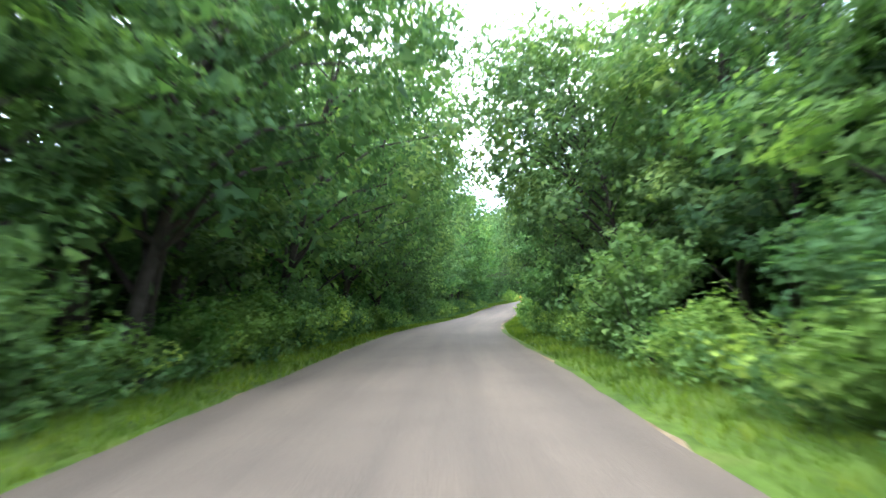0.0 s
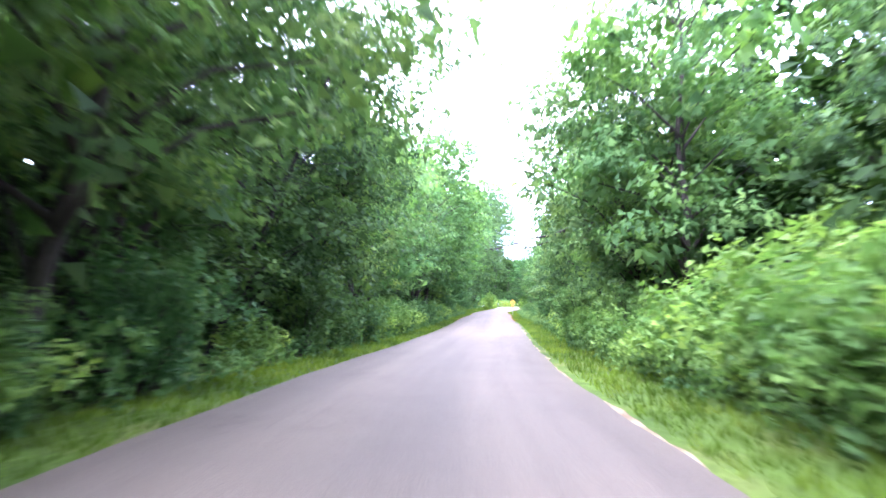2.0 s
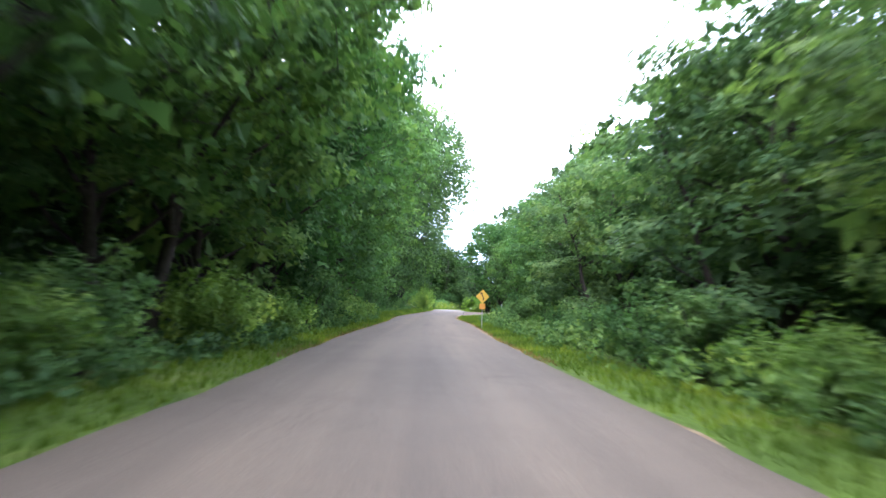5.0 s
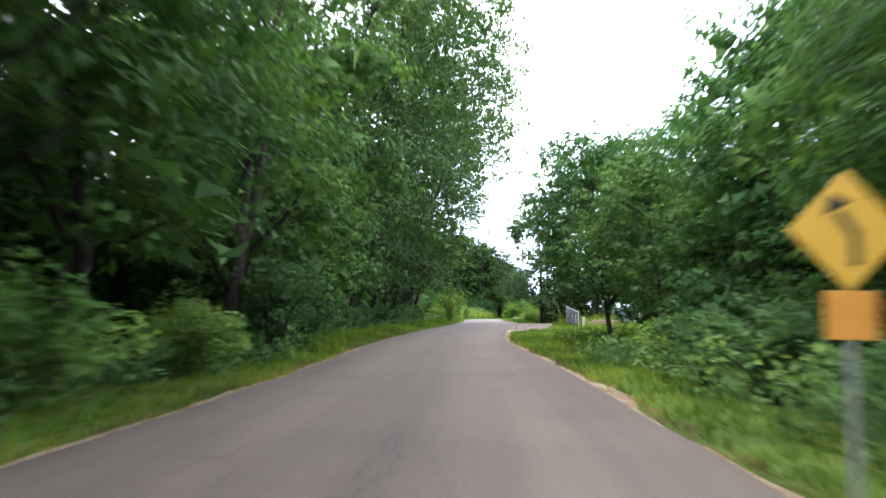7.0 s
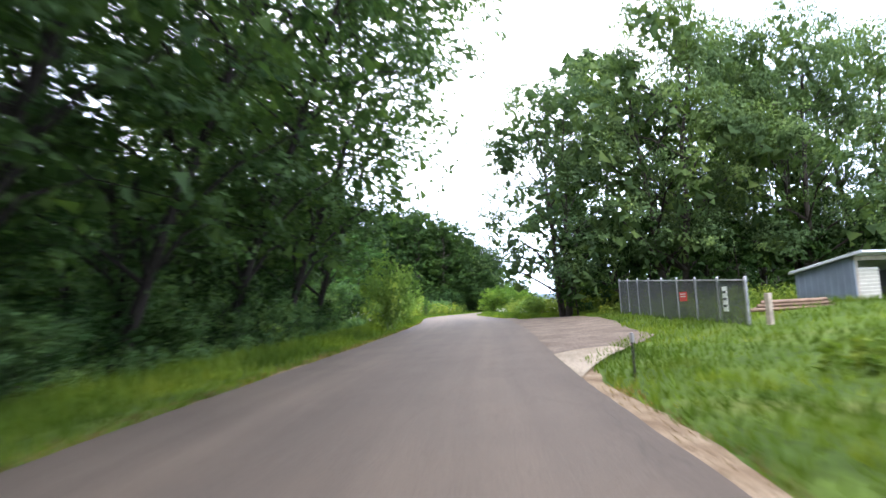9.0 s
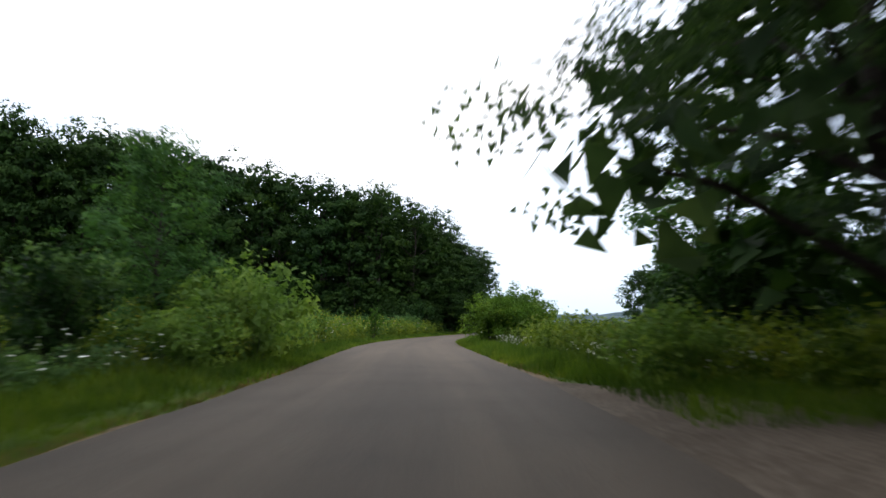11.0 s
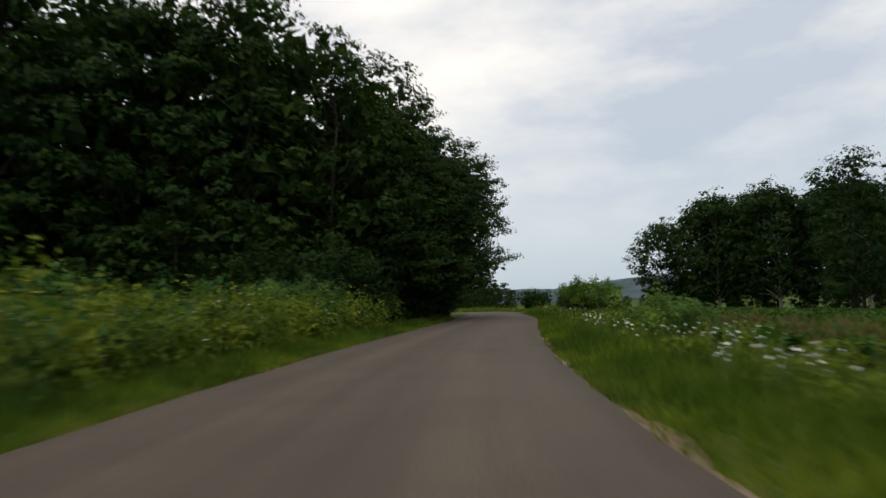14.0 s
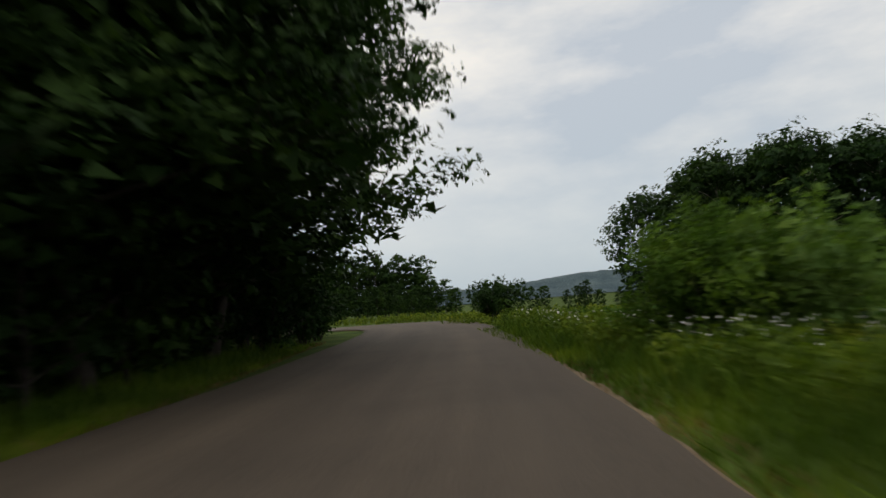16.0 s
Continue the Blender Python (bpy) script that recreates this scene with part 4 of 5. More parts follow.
def join_wood():
    """The deep wood as two sheets of geometry: its crowns and its trunks."""
    for name, label in (("crown", "crowns of the trees deep in the wood"), ("trunk", "trunks of the trees deep in the wood")):
        for size in (3, 4):
            vs, fs, n, mat = [], [], 0, None
            for root, m in WOOD:
                me = next(c for c in root.children if c.name.split(".")[0] == name).data
                if len(me.polygons[0].vertices) != size:
                    continue
                co = np.empty(len(me.vertices) * 3)
                me.vertices.foreach_get("co", co)
                ix = np.empty(len(me.loops), np.int32)
                me.loops.foreach_get("vertex_index", ix)
                vs.append(co.reshape(-1, 3) @ m[:3, :3].T + m[:3, 3])
                fs.append(ix.reshape(-1, size) + n)
                n += len(me.vertices)
                mat = me.materials[0]
            if vs:
                # Every deep crown takes the dark leaf, so the wood's shade is in its colour.
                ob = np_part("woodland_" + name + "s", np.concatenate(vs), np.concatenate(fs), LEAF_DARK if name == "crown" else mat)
                tagged(ob, label, "wood", kind="stuff")
    # Plants that only served as patterns go.
    for root in SAPLING + SPARSE + AIRY + BUSH + TREES + SUNNY + OVERHANG + DARK_SHRUBS + SHADY + BROAD + LEANING + HANGING + BACK + OAKS + FIELD + SHRUBS:
        if root.name not in used:
            for o in (*root.children_recursive, root):
                bpy.data.objects.remove(o)


join_wood()


# ---- grass, weeds and flowers ----
def blades(rng, xs, ys, height, width, lean=0.35):
    n = len(xs)
    zs = ground_z(xs, ys)
    a = rng.random(n) * 2 * np.pi
    h = height * rng.uniform(0.5, 1.3, n)
    w = width * rng.uniform(0.7, 1.3, n)
    p = np.stack([xs, ys, zs - 0.02], 1)
    s = np.stack([np.cos(a), np.sin(a), 0 * a], 1) * w[:, None]
    tip = p + np.stack([rng.normal(0, lean, n) * h, rng.normal(0, lean, n) * h, h], 1)
    v = np.stack([p - s, p + s, tip], 1).reshape(-1, 3)
    return v, np.arange(3 * n).reshape(-1, 3)


def strip_points(rng, n, y0, y1, o0, o1, side):
    y = rng.uniform(y0, y1, n)
    o = HALF + rng.uniform(o0, o1, n)
    t = lean_at(y)
    k = 1 / np.sqrt(1 + t * t)
    return line_x(y) + side * o * k, y - side * o * t * k


def stuff(name, v, f, mat, label, cat):
    return tagged(np_part(name, v, f, mat), label, cat, kind="stuff")


grng = np.random.default_rng(77)
gx, gyy = zip(*[strip_points(grng, n, a, b, lo, hi, s) for n, a, b, lo, hi, s in
                ((34000, -5, 288, 0.16, 1.9, -1), (34000, -5, 284, 0.3, 2.2, 1), (12000, 146, 175, 1.5, 12, 1), (14000, 190, 285, 1.6, 5.0, 1), (1200, 200, 264, 0.0, 0.35, 1), (16000, 172, 204, 1.8, 13, 1), (14000, 140, 206, 1.5, 4.2, -1), (18000, 204, 290, 0.1, 2.2, -1), (18000, 204, 290, 0.1, 2.2, 1))])
lx, ly = [np.concatenate(c) for c in zip(strip_points(grng, 22000, 192, 290, 0.7, 3.2, 1), strip_points(grng, 12000, 200, 290, 0.8, 2.4, -1))]
long_blades = blades(grng, lx, ly, 0.42, 0.018, 0.3)
gx, gyy = np.concatenate(gx), np.concatenate(gyy)
gd = road_dist(gx, gyy)
drive_lo = np.interp(gd, (2.8, 3.4, 4.4, 5.4, 6.1, 6.2, 6.7, 7.0), (162.7, 164.5, 167.0, 169.0, 170.7, 174.5, 179.5, 184.5))
drive_hi = np.interp(gd, (2.8, 5.4, 6.8, 7.0), (198.5, 194.5, 189.5, 184.5))
keep = ~((gyy > drive_lo) & (gyy < drive_hi) & (gd > 0) & (gd < 7.0))
v, f = blades(grng, gx[keep], gyy[keep], 0.2, 0.022)
stuff("verge_grass", v, f, GRASS, "short green grass along the verges", "grass")
ex, ey = [np.concatenate(c) for c in zip(strip_points(grng, 11000, 100, 292, 0.05, 0.5, 1), strip_points(grng, 13000, 100, 292, 0.02, 0.6, -1))]
ok = ~((ey > 161) & (ey < 199) & (road_dist(ex, ey) > 0))
v, f = blades(grng, ex[ok], ey[ok], 0.1, 0.02, 0.6)
stuff("edge_grass", v, f, DRY, "short dry grass along the edge of the asphalt", "grass")
tx, ty = strip_points(np.random.default_rng(78), 13000, 138, 203, 1.1, 4.6, -1)
stuff("long_grass", *blades(np.random.default_rng(79), tx, ty, 0.4, 0.022, 0.3), GRASS, "long grass before the shaded trees", "grass")
stuff("long_grass", *long_blades, GRASS, "long green grass at the foot of the weeds", "grass")


def weed_patch(seed, xs, ys, height, per, size, mat, name, label, corners=4):
    """Tall leafy weeds: clumps of leaves on upright stems, as one carpet."""
    rng = np.random.default_rng(seed)
    n = len(xs)
    h = height * rng.uniform(0.6, 1.15, n) * (1 + 0.4 * fbm(xs, ys, 0.55))
    zs = ground_z(xs, ys)
    cs, rs = [], []
    for f in (0.25, 0.55, 0.85):
        cs.append(np.stack([xs + rng.normal(0, 0.08, n), ys + rng.normal(0, 0.08, n), zs + h * f], 1))
        rs.append(h * 0.28)
    v, f = leaves(rng, np.concatenate(cs), np.concatenate(rs), per, size, 0.9, corners)
    return stuff(name, v, f, mat, label, "weeds")


def region(rng, n, y0, y1, o0, o1, side, power=1.0):
    y = rng.uniform(y0, y1, n)
    o = HALF + o0 + (o1 - o0) * rng.random(n) ** power
    t = lean_at(y)
    k = 1 / np.sqrt(1 + t * t)
    return line_x(y) + side * o * k, y - side * o * t * k


x, y = region(grng, 2600, 203, 272, 1.9, 34, -1, 1.7)
ok = y < 272 - 0.05 * np.abs(x - 30)
weed_patch(1, x[ok], y[ok], 1.55, 14, 0.165, WEED, "meadow_weeds", "tall weeds and goldenrod filling the meadow")
x, y = region(grng, 1500, 190, 222, 2.6, 13, 1, 1.3)
ok = road_dist(x, y) > np.interp(y, (190, 194.5, 199), (8.0, 6.8, 2.9))
x, y = x[ok], y[ok]
weed_patch(2, x, y, 1.25, 9, 0.16, WEED, "roadside_weeds", "tall weeds beside the road")
x, y = region(grng, 1900, 222, 300, 2.0, 8, 1, 1.3)
weed_patch(3, x, y, 0.42, 8, 0.11, WEED, "roadside_weeds", "tall weeds between the verge and the field")
x, y = grng.uniform(35, 96, 3400), grng.uniform(290, 334, 3400)
near = np.min(np.hypot(x[:, None] - CENTRE[None, ::3, 0], y[:, None] - CENTRE[None, ::3, 1]), axis=1)
ok = (near > 4.4) & ((y > 318) | (x > 68))
weed_patch(7, x[ok], y[ok], 0.6, 9, 0.15, WEED, "far_weeds", "tall weeds on the outside of the bend", 3)
x, y = region(grng, 1500, 256, 292, 1.1, 4.8, 1)
weed_patch(8, x, y, 0.62, 8, 0.1, GRASS, "tall_grass", "tall grass and weeds before the bend")
x, y = region(grng, 1700, -8, 142, 1.2, 4.4, -1)
x2, y2 = region(grng, 1100, 142, 202, 3.9, 6.8, -1)
x, y = np.r_[x, x2], np.r_[y, y2]
weed_patch(4, x, y, 0.7, 7, 0.15, LEAF_SHRUB, "forest_undergrowth", "leafy undergrowth at the forest edge", 3)
x, y = region(grng, 1900, -8, 140, 1.4, 5.0, 1)
weed_patch(5, x, y, 0.9, 7, 0.15, LEAF_SHRUB, "forest_undergrowth", "leafy undergrowth at the forest edge", 3)
# Leafy filler behind the trunks; the forest's inner shade is put into its colour.
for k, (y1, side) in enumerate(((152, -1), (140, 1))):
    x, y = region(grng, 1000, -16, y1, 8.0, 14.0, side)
    weed_patch(20 + k, x, y, 4.2, 7, 0.55, LEAF_DARK, "forest_thicket", "leafy thicket between the trunks, coloured dark for shade", 3)
# Dark backing for the wood, its inner shade painted into the leaf colour.
ex, ey = np.array(EDGE[:9]).T
hx = grng.uniform(-55, 54, 1500)
hy = np.interp(hx, ex, ey) + grng.uniform(4, 12, 1500)
weed_patch(30, hx, hy, 8.0, 7, 0.8, LEAF_DARK, "wood_understory", "leafy understory inside the wood, coloured dark for shade", 3)
# Low filler behind the open trees, in the leaf colour with painted shade.
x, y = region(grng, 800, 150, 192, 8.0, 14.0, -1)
weed_patch(31, x, y, 2.6, 7, 0.3, LEAF_SHADE, "forest_thicket", "leafy thicket between the trunks, coloured dark for shade", 3)
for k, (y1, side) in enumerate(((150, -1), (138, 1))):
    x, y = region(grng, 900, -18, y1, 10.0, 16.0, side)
    weed_patch(40 + k, x, y, 9.0, 7, 0.95, LEAF_DARK, "forest_thicket", "leafy thicket between the trunks, coloured dark for shade", 3)
x, y = region(grng, 900, 204, 264, 2.2, 18, -1, 1.4)
ok = fbm(x, y, 0.6) > -0.25
x, y = x[ok], y[ok]
weed_patch(9, x, y, 1.6, 14, 0.19, LEAF_MID, "meadow_herbs", "dark leafy herbs in clumps along the meadow")
x, y = region(grng, 900, 176, 204, 2.2, 14, 1)
ok = road_dist(x, y) > np.interp(y, (176, 187, 194, 200), (8.5, 8.0, 7.0, 4.4))
x, y = x[ok], y[ok]
weed_patch(10, x, y, 0.5, 8, 0.14, WEED, "rough_grass", "rough grass and weeds behind the driveway")
x, y = region(grng, 1100, 146, 172, 3.0, 14, 1)
ok = ~((y > 161) & (road_dist(x, y) < 13))
weed_patch(6, x[ok], y[ok], 0.55, 9, 0.14, GRASS, "rough_grass", "rough unmown grass before the shed")


def umbels(seed, xs, ys, height, size, mat, name, label):
    """Flat flower heads on thin stems."""
    rng = np.random.default_rng(seed)
    n = len(xs)
    zs = ground_z(xs, ys)
    top = np.stack([xs, ys, zs + height * rng.uniform(0.6, 1.2, n)], 1)
    r = size * rng.uniform(0.6, 1.3, n)
    a = np.arange(6) * np.pi / 3
    ring = top[:, None] + np.stack([np.cos(a), np.sin(a), 0 * a], -1) * r[:, None, None] + rng.normal(0, 0.012, (n, 6, 3))
    v = np.concatenate([ring, (top - (0, 0, 0.03))[:, None]], 1)
    base = np.arange(n)[:, None, None] * 7
    f = base + np.array([[k, (k + 1) % 6, 6] for k in range(6)])
    stem_v = np.stack([top - (0.008, 0, 0.03), top + (0.008, 0, -0.03), np.stack([xs + 0.01, ys, zs], 1)], 1).reshape(-1, 3)
    stuff(name, v.reshape(-1, 3), f.reshape(-1, 3), mat, label, "flowers")
    stuff("flower_stems", stem_v, np.arange(3 * n).reshape(-1, 3), STEM, "thin green flower stems", "stems")


x, y = region(grng, 420, 196, 268, 1.9, 7, -1, 1.3)
umbels(1, x, y, 0.95, 0.055, PETAL, "white_wildflowers", "flat white umbels scattered in the meadow")
x, y = region(grng, 3000, 196, 290, 1.6, 4.6, 1, 1.3)
ok = fbm(x, y, 0.45) > 0.12
x, y = x[ok], y[ok]
umbels(2, x, y, 0.62, 0.027, PETAL, "white_wildflowers", "flat white umbels along the verge")
x, y = region(grng, 2200, 203, 262, 2.4, 26, -1, 1.3)
ok = fbm(x, y, 0.4) > 0.02
x, y = x[ok], y[ok]
umbels(3, x, y, 1.5, 0.07, YELLOW_PETAL, "goldenrod", "yellow goldenrod heads in the meadow")

x, y = region(grng, 420, 214, 262, 2.0, 6.0, -1, 1.2)
ok = fbm(x, y, 0.5) > 0.05
umbels(4, x[ok], y[ok], 1.25, 0.085, PINK_PETAL, "pink_wildflowers", "pale pink flower heads in loose patches in the meadow")

# The crop field: long low rows.
frng = np.random.default_rng(9)
rows_x = np.arange(8.5, 62, 0.95)
fy = np.concatenate([np.arange(222, 335, 0.55) for _ in rows_x])
fo = np.repeat(rows_x, len(np.arange(222, 335, 0.55)))
fx = line_x(np.minimum(fy, 275)) + fo + np.maximum(fy - 275, 0) * 0.36 + frng.normal(0, 0.06, len(fo))
zs = ground_z(fx, fy)
v, f = leaves(frng, np.stack([fx, fy + frng.normal(0, 0.1, len(fy)), zs + 0.28], 1), np.full(len(fx), 0.34), 4, 0.37, 0.7)
stuff("crop_field", v, f, SOY, "low green crop in long even rows", "crops")
x, y = region(grng, 2600, 226, 262, 5.5, 9.5, 1)
v, f = blades(grng, x, y, 0.7, 0.03)
stuff("dry_grass", v, f, DRY, "reddish dry grass beside the field", "grass")


# ---- far hills ----
def hill(name, cx, cy, length, depth, height, seed, turn):
    rng = np.random.default_rng(seed)
    nx, ny = 90, 14
    u, w = np.meshgrid(np.linspace(-1, 1, nx), np.linspace(-1, 1, ny))
    env = np.clip(1 - np.abs(u) ** 2.6, 0, 1) ** 0.8 * np.clip(1 - w * w, 0, 1)
    ph = rng.uniform(0, 6, 4)
    z = height * env * (0.8 + 0.16 * np.sin(3 * u + ph[0]) + 0.09 * np.sin(7 * u + ph[1])) + rng.normal(0, height * 0.018, u.shape) * (env > 0.05) - 2.5
    c, s = math.cos(radians(turn)), math.sin(radians(turn))
    x, y = u * length / 2, w * depth / 2
    i = np.arange(u.size).reshape(u.shape)
    q = np.stack([i[:-1, :-1], i[:-1, 1:], i[1:, 1:], i[1:, :-1]], -1).reshape(-1, 4)
    ob = np_part(name, np.stack([cx + c * x - s * y, cy + s * x + c * y, z], -1).reshape(-1, 3), q, HILL_HAZED, smooth=True)
    return tagged(ob, "far wooded hill with blue haze painted into its colour", "hill", kind="structure")


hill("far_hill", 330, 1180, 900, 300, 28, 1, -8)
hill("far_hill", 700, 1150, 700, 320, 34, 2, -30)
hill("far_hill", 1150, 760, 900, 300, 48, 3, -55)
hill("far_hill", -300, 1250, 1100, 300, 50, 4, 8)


# ---- road sign ----
def curve_sign(x, y, turn):
    root = new("road_sign")
    bm = rod_bm((0, 0.04, -0.3), (0, 0.04, 2.95), 0.035, 0.035, 6)
    part("post", bm, GALV, root)
    board = part("board", box_bm((0.76, 0.012, 0.76), (0, 0, 2.45), 0.004, turn=Matrix.Rotation(radians(45), 4, "Y")), SIGN_YELLOW, root, "yellow diamond warning board")
    bm = box_bm((0.08, 0.008, 0.3), (0.06, -0.012, 2.3))
    box_bm((0.08, 0.008, 0.26), (0.0, -0.012, 2.5), bm=bm, turn=Matrix.Rotation(radians(-35), 4, "Y"))
    vs = [bm.verts.new(p) for p in ((-0.2, -0.015, 2.58), (0.04, -0.015, 2.7), (-0.16, -0.015, 2.78))]
    bm.faces.new(vs)
    part("arrow", bm, SIGN_BLACK, board, "black curve arrow")
    part("plaque", box_bm((0.46, 0.012, 0.42), (0, 0, 1.72), 0.004), SIGN_ORANGE, root, "orange-yellow plaque below the board")
    root.matrix_basis = Matrix.Translation((x, y, float(ground_z(x, y)))) @ Matrix.Rotation(radians(turn), 4, "Z") @ Matrix.Diagonal((0.76, 0.76, 0.8, 1))
    return tagged(root, "yellow diamond curve warning sign on a steel post", "road sign")


curve_sign(18.9, 122.6, -10)


# ---- fence, shed and yard ----
def make_fence():
    root = new("fence")
    a, b = Vector((37.2, 183.6, 0)), Vector((32.75, 167.4, 0))
    n = 8
    d = (b - a) / n
    side = Vector((-d.y, d.x, 0)).normalized()
    ang = math.atan2(d.y, d.x)

    def foot(p):
        return float(ground_z(p.x, p.y))

    def head(f):
        """The rail's height: it falls with the land towards the driveway."""
        return 1.55 - 0.68 * f

    for k in range(n + 1):
        p, top = a + d * k, head(k / n)
        bm = rod_bm((p.x, p.y, foot(p) - 0.3), (p.x, p.y, top + 0.05), 0.045 if k in (0, n) else 0.035, None, 8)
        bmesh.ops.create_uvsphere(bm, u_segments=8, v_segments=4, radius=0.05, matrix=Matrix.Translation((p.x, p.y, top + 0.06)))
        part("post", bm, GALV, root)
    part("rail", rod_bm(a + Vector((0, 0, head(0))), b + Vector((0, 0, head(1))), 0.02), GALV, root)
    m, slat = 110, None
    for k in range(m):
        f = (k + 0.5) / m
        p = a.lerp(b, f)
        tall = head(f) - 0.05 - foot(p)
        if slat is None:
            slat = part("slat", box_bm((0.085, 0.008, 1.0)), SLAT, root)
            piece = slat
        else:
            piece = new("slat", slat.data)
            piece.parent = root
        piece.matrix_basis = Matrix.Translation((p.x, p.y, foot(p) + tall / 2)) @ Matrix.Rotation(ang, 4, "Z") @ Matrix.Diagonal((1, 1, tall, 1))
    bm = bmesh.new()
    for k in range(60):
        p = a.lerp(b, k / 59.0)
        q = a.lerp(b, min(1.0, (k + 5) / 59.0))
        o = side * 0.03
        rod_bm(p + o + Vector((0, 0, foot(p) + 0.05)), q + o + Vector((0, 0, head(min(1.0, (k + 5) / 59.0)))), 0.0035, None, 3, bm)
        rod_bm(q + o + Vector((0, 0, foot(q) + 0.05)), p + o + Vector((0, 0, head(k / 59.0))), 0.0035, None, 3, bm)
    wire = part("mesh_wire", bm, GALV, root, "diagonal wire mesh")
    wire["kind"] = "stuff"
    tagged(root, "grey chain-link fence with privacy slats on steel posts", "fence")
    face = (b - a).normalized()
    out = Vector((face.y, -face.x, 0))
    if out.x > 0:
        out = -out
    return a, b, out, ang


fa, fb, fout, fang = make_fence()


def fence_board(name, f, z, w, h, mat, label, cat, bars=0, bar_mat=None):
    p = fa.lerp(fb, f) + fout * 0.09
    root = new(name)
    part("panel", box_bm((w, 0.015, h), (0, 0, 0), 0.004), mat, root)
    for k in range(bars):
        part("bar", box_bm((w * 0.7, 0.01, h * 0.1), (0, 0, h * (0.28 - 0.28 * k))), bar_mat, root)
        root.children[-1].location.y = -0.011
    root.matrix_basis = Matrix.Translation((p.x, p.y, float(ground_z(p.x, p.y)) + z)) @ Matrix.Rotation(fang + math.pi, 4, "Z")
    return tagged(root, label, cat)


fence_board("red_sign", 0.68, 0.82, 0.85, 0.32, SIGN_RED, "red rectangular sign on the fence, lettering unreadable", "sign", 2, SIGN_WHITE)
fence_board("white_sign", 0.92, 0.7, 0.36, 0.7, SIGN_WHITE, "white notice board on the fence", "sign", 3, SLAT)


def make_shed():
    root = new("shed")
    n, b = Vector((38.3, 169.7, 0)), Vector((37.9, 171.8, 0))
    depth_v = b - n
    depth = depth_v.length
    dirv = depth_v.normalized()
    front = Vector((dirv.y, -dirv.x, 0))
    width = 5.6
    z0 = float(ground_z(38, 169)) - 0.1
    m = Matrix.Translation((n.x, n.y, z0)) @ Matrix(((front.x, dirv.x, 0, 0), (front.y, dirv.y, 0, 0), (0, 0, 1, 0), (0, 0, 0, 1)))
    hf, hb = 1.5, 1.1

    def wall(name, pts, mat, thick):
        bm = bmesh.new()
        vs = [bm.verts.new(p) for p in pts]
        fc = bm.faces.new(vs)
        r = bmesh.ops.extrude_face_region(bm, geom=[fc])
        for v in r["geom"]:
            if isinstance(v, bmesh.types.BMVert):
                v.co += Vector(thick)
        bmesh.ops.recalc_face_normals(bm, faces=bm.faces[:])
        return part(name, bm, mat, root)

    side = wall("wall", [(0, 0, -0.2), (0, depth, -0.2), (0, depth, hb), (0, 0, hf)], SHED_WALL, (0.08, 0, 0))
    for k in range(9):
        yk = (k + 0.5) / 9 * depth
        part("rib", box_bm((0.025, 0.04, hf - (hf - hb) * yk / depth - 0.04), (-0.012, yk, (hf - (hf - hb) * yk / depth) / 2)), SHED_WALL, side)
    wall("wall", [(width - 0.08, 0, -0.2), (width - 0.08, depth, -0.2), (width - 0.08, depth, hb), (width - 0.08, 0, hf)], SHED_WALL, (0.08, 0, 0))
    wall("wall", [(0.08, depth - 0.08, -0.2), (width - 0.08, depth - 0.08, -0.2), (width - 0.08, depth - 0.08, hb), (0.08, depth - 0.08, hb)], SHED_DARK, (0, 0.08, 0))
    roof = wall("roof", [(-0.12, -0.4, hf + 0.08), (width + 0.12, -0.4, hf + 0.08), (width + 0.12, depth + 0.15, hb - 0.02), (-0.12, depth + 0.15, hb - 0.02)], SHED_ROOF, (0, 0, 0.07))
    tagged(roof, "pale sheet metal roof")
    for k in range(10):
        xk = -0.1 + k * (width + 0.2) / 9
        part("seam", rod_bm((xk, -0.4, hf + 0.155), (xk, depth + 0.15, hb + 0.055), 0.015, None, 5), SHED_ROOF, roof)
    shutter = part("shutter", box_bm((1.0, 0.05, 1.1), (0.72, 0.1, 0.58), 0.01), SHED_WHITE, root, "white slatted shutter")
    for k in range(9):
        part("slat", box_bm((0.94, 0.04, 0.09), (0.72, 0.06, 0.12 + 0.115 * k), 0, turn=Matrix.Rotation(radians(20), 4, "X")), SHED_WHITE, shutter)
    for k in (0.15, 1.9, 3.7, 5.45):
        part("post", box_bm((0.1, 0.1, hf + 0.06), (k, 0.05, hf / 2 + 0.02), 0.01), WOOD_GREY, root)
    wall("beam", [(0, 0.0, hf - 0.14), (width, 0.0, hf - 0.14), (width, 0.0, hf), (0, 0.0, hf)], WOOD_GREY, (0, 0.08, 0))
    root.matrix_basis = m
    return tagged(root, "blue-grey metal shed with a pale roof and open front", "shed")


make_shed()


def timber(x, y, length, turn, z, r=0.09):
    ob = part("timber", rod_bm((-length / 2, 0, 0), (length / 2, 0, 0), r * 0.6, r * 0.5, 8), WOOD_RED)
    ob.matrix_basis = Matrix.Translation((x, y, float(ground_z(x, y)) + z * 0.6)) @ Matrix.Rotation(radians(turn), 4, "Z")
    return tagged(ob, "weathered reddish timber lying in a low stack", "timber", "timbers stacked beside the shed")


for k, (dx, dy, z) in enumerate(((0, 0, 0.08), (0.2, 0.2, 0.08), (0.38, 0.38, 0.08), (0.1, 0.1, 0.24), (0.28, 0.28, 0.24), (0.2, 0.2, 0.4), (0.05, 0.12, 0.4))):
    timber(35.6 + dx, 169.2 + dy, 2.5 - 0.12 * k, -16, z)


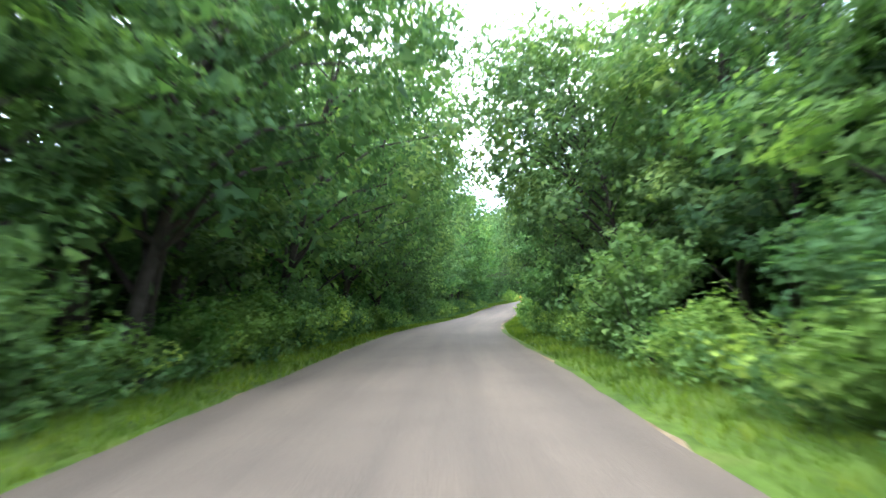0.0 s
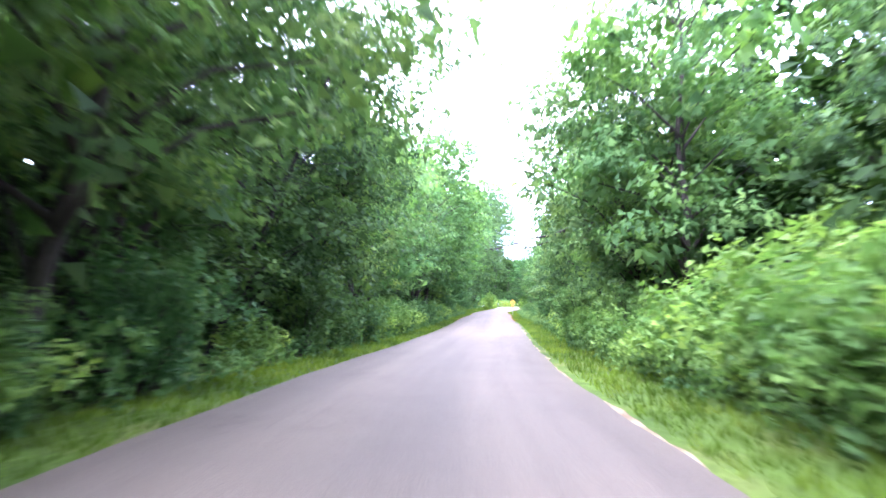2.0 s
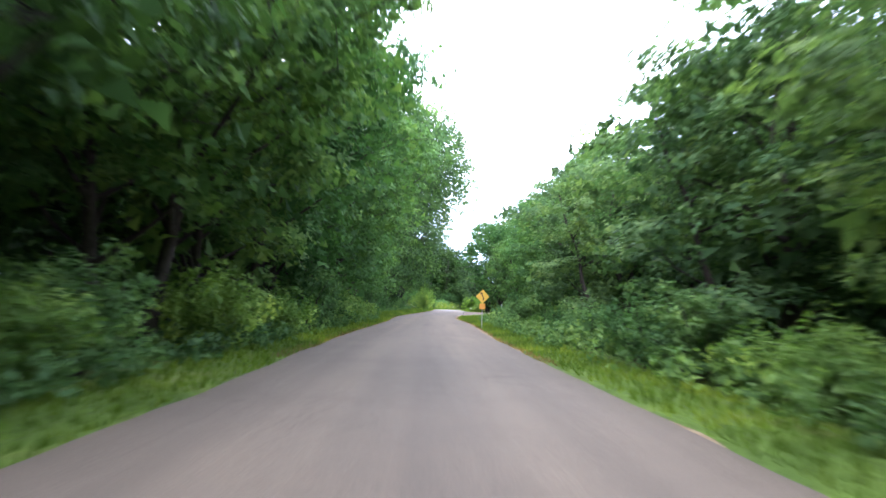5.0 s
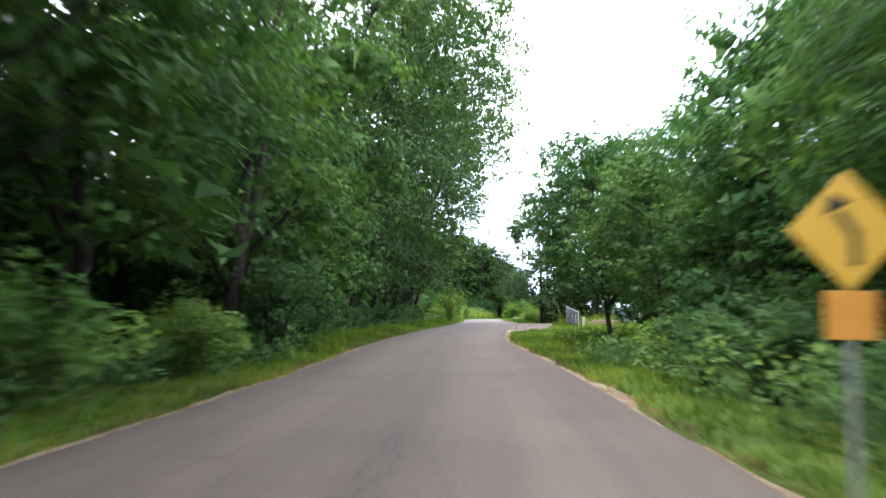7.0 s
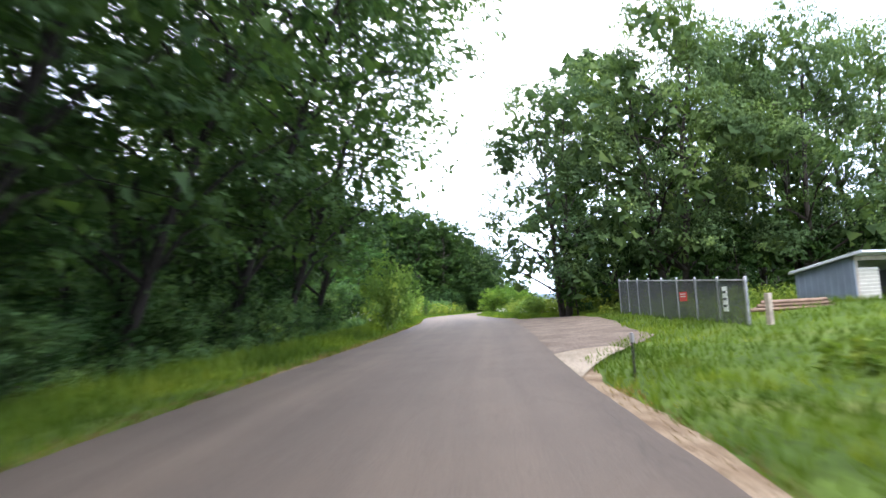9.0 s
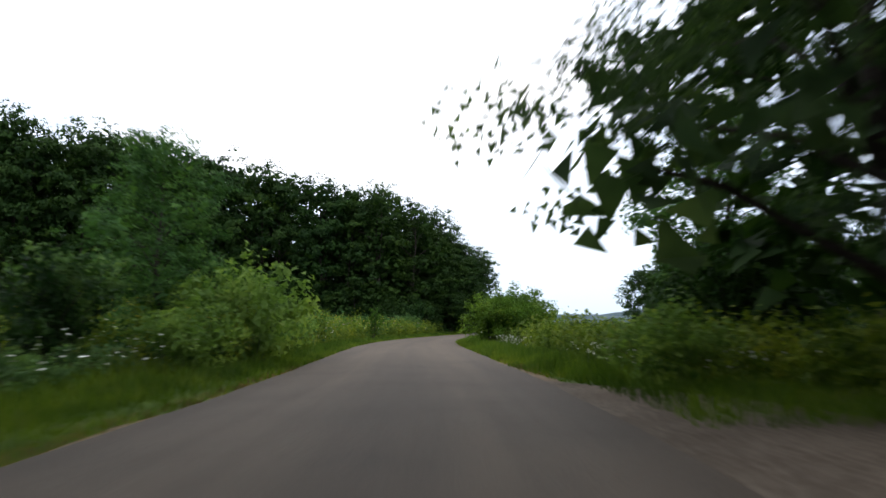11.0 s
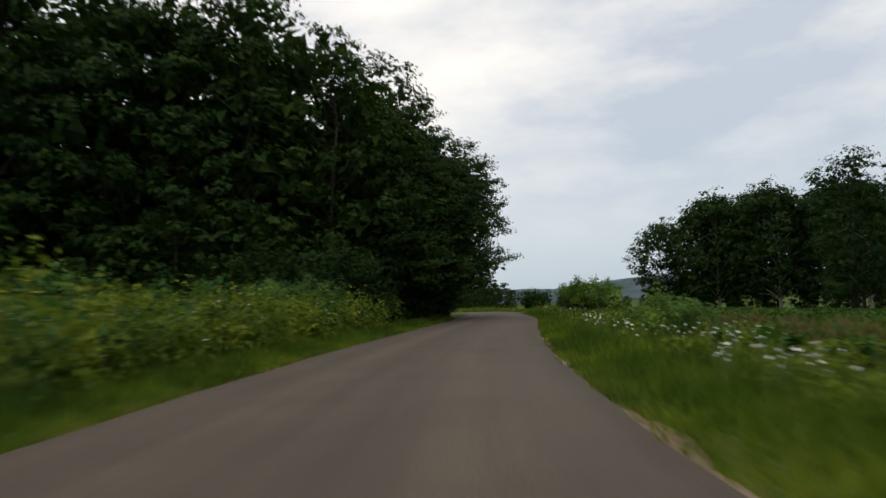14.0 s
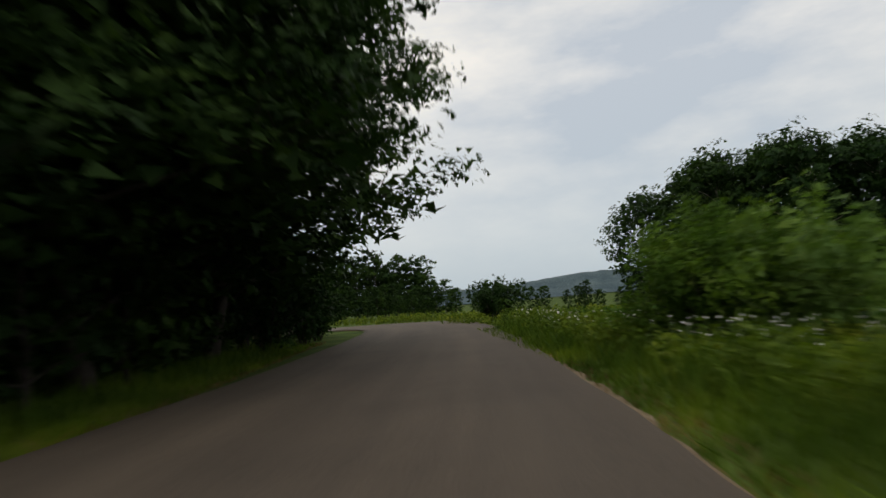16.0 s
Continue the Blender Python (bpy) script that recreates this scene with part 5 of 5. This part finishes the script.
def wooden_post(x, y, h, w, label):
    ob = part("wooden_post", box_bm((w, w, h + 0.3), (0, 0, h / 2 - 0.15), 0.015), WOOD_GREY)
    ob.matrix_basis = Matrix.Translation((x, y, float(ground_z(x, y)))) @ Matrix.Rotation(radians(12), 4, "Z")
    return tagged(ob, label, "post")


wooden_post(33.0, 166.9, 0.8, 0.14, "weathered square wooden post beside the driveway")


def marker_post(x, y):
    root = new("marker_post")
    part("rod", rod_bm((0, 0, -0.2), (0, 0, 0.75), 0.02, 0.018, 6), SIGN_BLACK, root)
    part("cap", rod_bm((0, 0, 0.62), (0, 0, 0.76), 0.032, 0.032, 8), GALV, root, "pale reflector cap")
    root.matrix_basis = Matrix.Translation((x, y, float(ground_z(x, y))))
    return tagged(root, "thin dark marker post at the driveway's corner", "marker post")


marker_post(*beside(162.0, 3.6))


def dead_limb():
    """A half-bare forked limb of one roadside tree, reaching out over the verge."""
    tree = min((o for o in bpy.data.objects if o.parent is None and o.name.startswith("tree")), key=lambda o: (o.matrix_basis.translation.xy - Vector((15.4, 66.2))).length)
    rng = np.random.default_rng(77)
    main = [(15.2, 66.1, 4.6), (14.0, 65.8, 4.85), (12.6, 65.4, 4.9), (11.6, 65.1, 4.85), (10.8, 64.85, 4.55), (10.0, 64.6, 4.2), (9.1, 64.4, 4.05), (8.2, 64.2, 3.75), (7.3, 64.1, 3.5), (6.6, 64.0, 3.42)]
    fork = [(11.1, 64.95, 4.68), (10.4, 64.75, 4.25), (9.7, 64.5, 3.85), (9.0, 64.3, 3.62), (8.2, 64.1, 3.5), (7.4, 63.9, 3.3)]
    paths = [[(p, 0.105 * (1 - 0.088 * i)) for i, p in enumerate(main)], [(p, 0.06 * (1 - 0.14 * i)) for i, p in enumerate(fork)]]
    tips = []
    for k in range(46):
        line = main[4:] if k % 3 else fork[1:]
        i = int(rng.integers(0, len(line) - 1))
        a = Vector(line[i]).lerp(Vector(line[i + 1]), float(rng.uniform(0, 1)))
        d = Vector((rng.uniform(-1, 0.1), rng.normal(0, 0.5), rng.uniform(-0.6, 0.7))).normalized() * float(rng.uniform(0.35, 1.0))
        bend = Vector(rng.normal(0, 0.06, 3))
        paths.append([(a, 0.014), (a + d * 0.5 + bend, 0.009), (a + d, 0.004)])
        tips.append(a + d)
        if k % 2:
            tips.append(a + d * 0.6)
    back = tree.matrix_basis.inverted()
    paths = [[(back @ Vector(p), r) for p, r in path] for path in paths]
    v, f = tubes(paths, 6)
    limb = np_part("dead_limb", v, f, BARK, tree, "half-bare dark forked limb", smooth=True)
    v, f = leaves(rng, np.array([tuple(back @ p) for p in tips]), np.full(len(tips), 0.16), 5, 0.13, corners=3)
    np_part("sparse_leaves", v, f, LEAF, limb, "few small leaves on thin twigs")


dead_limb()
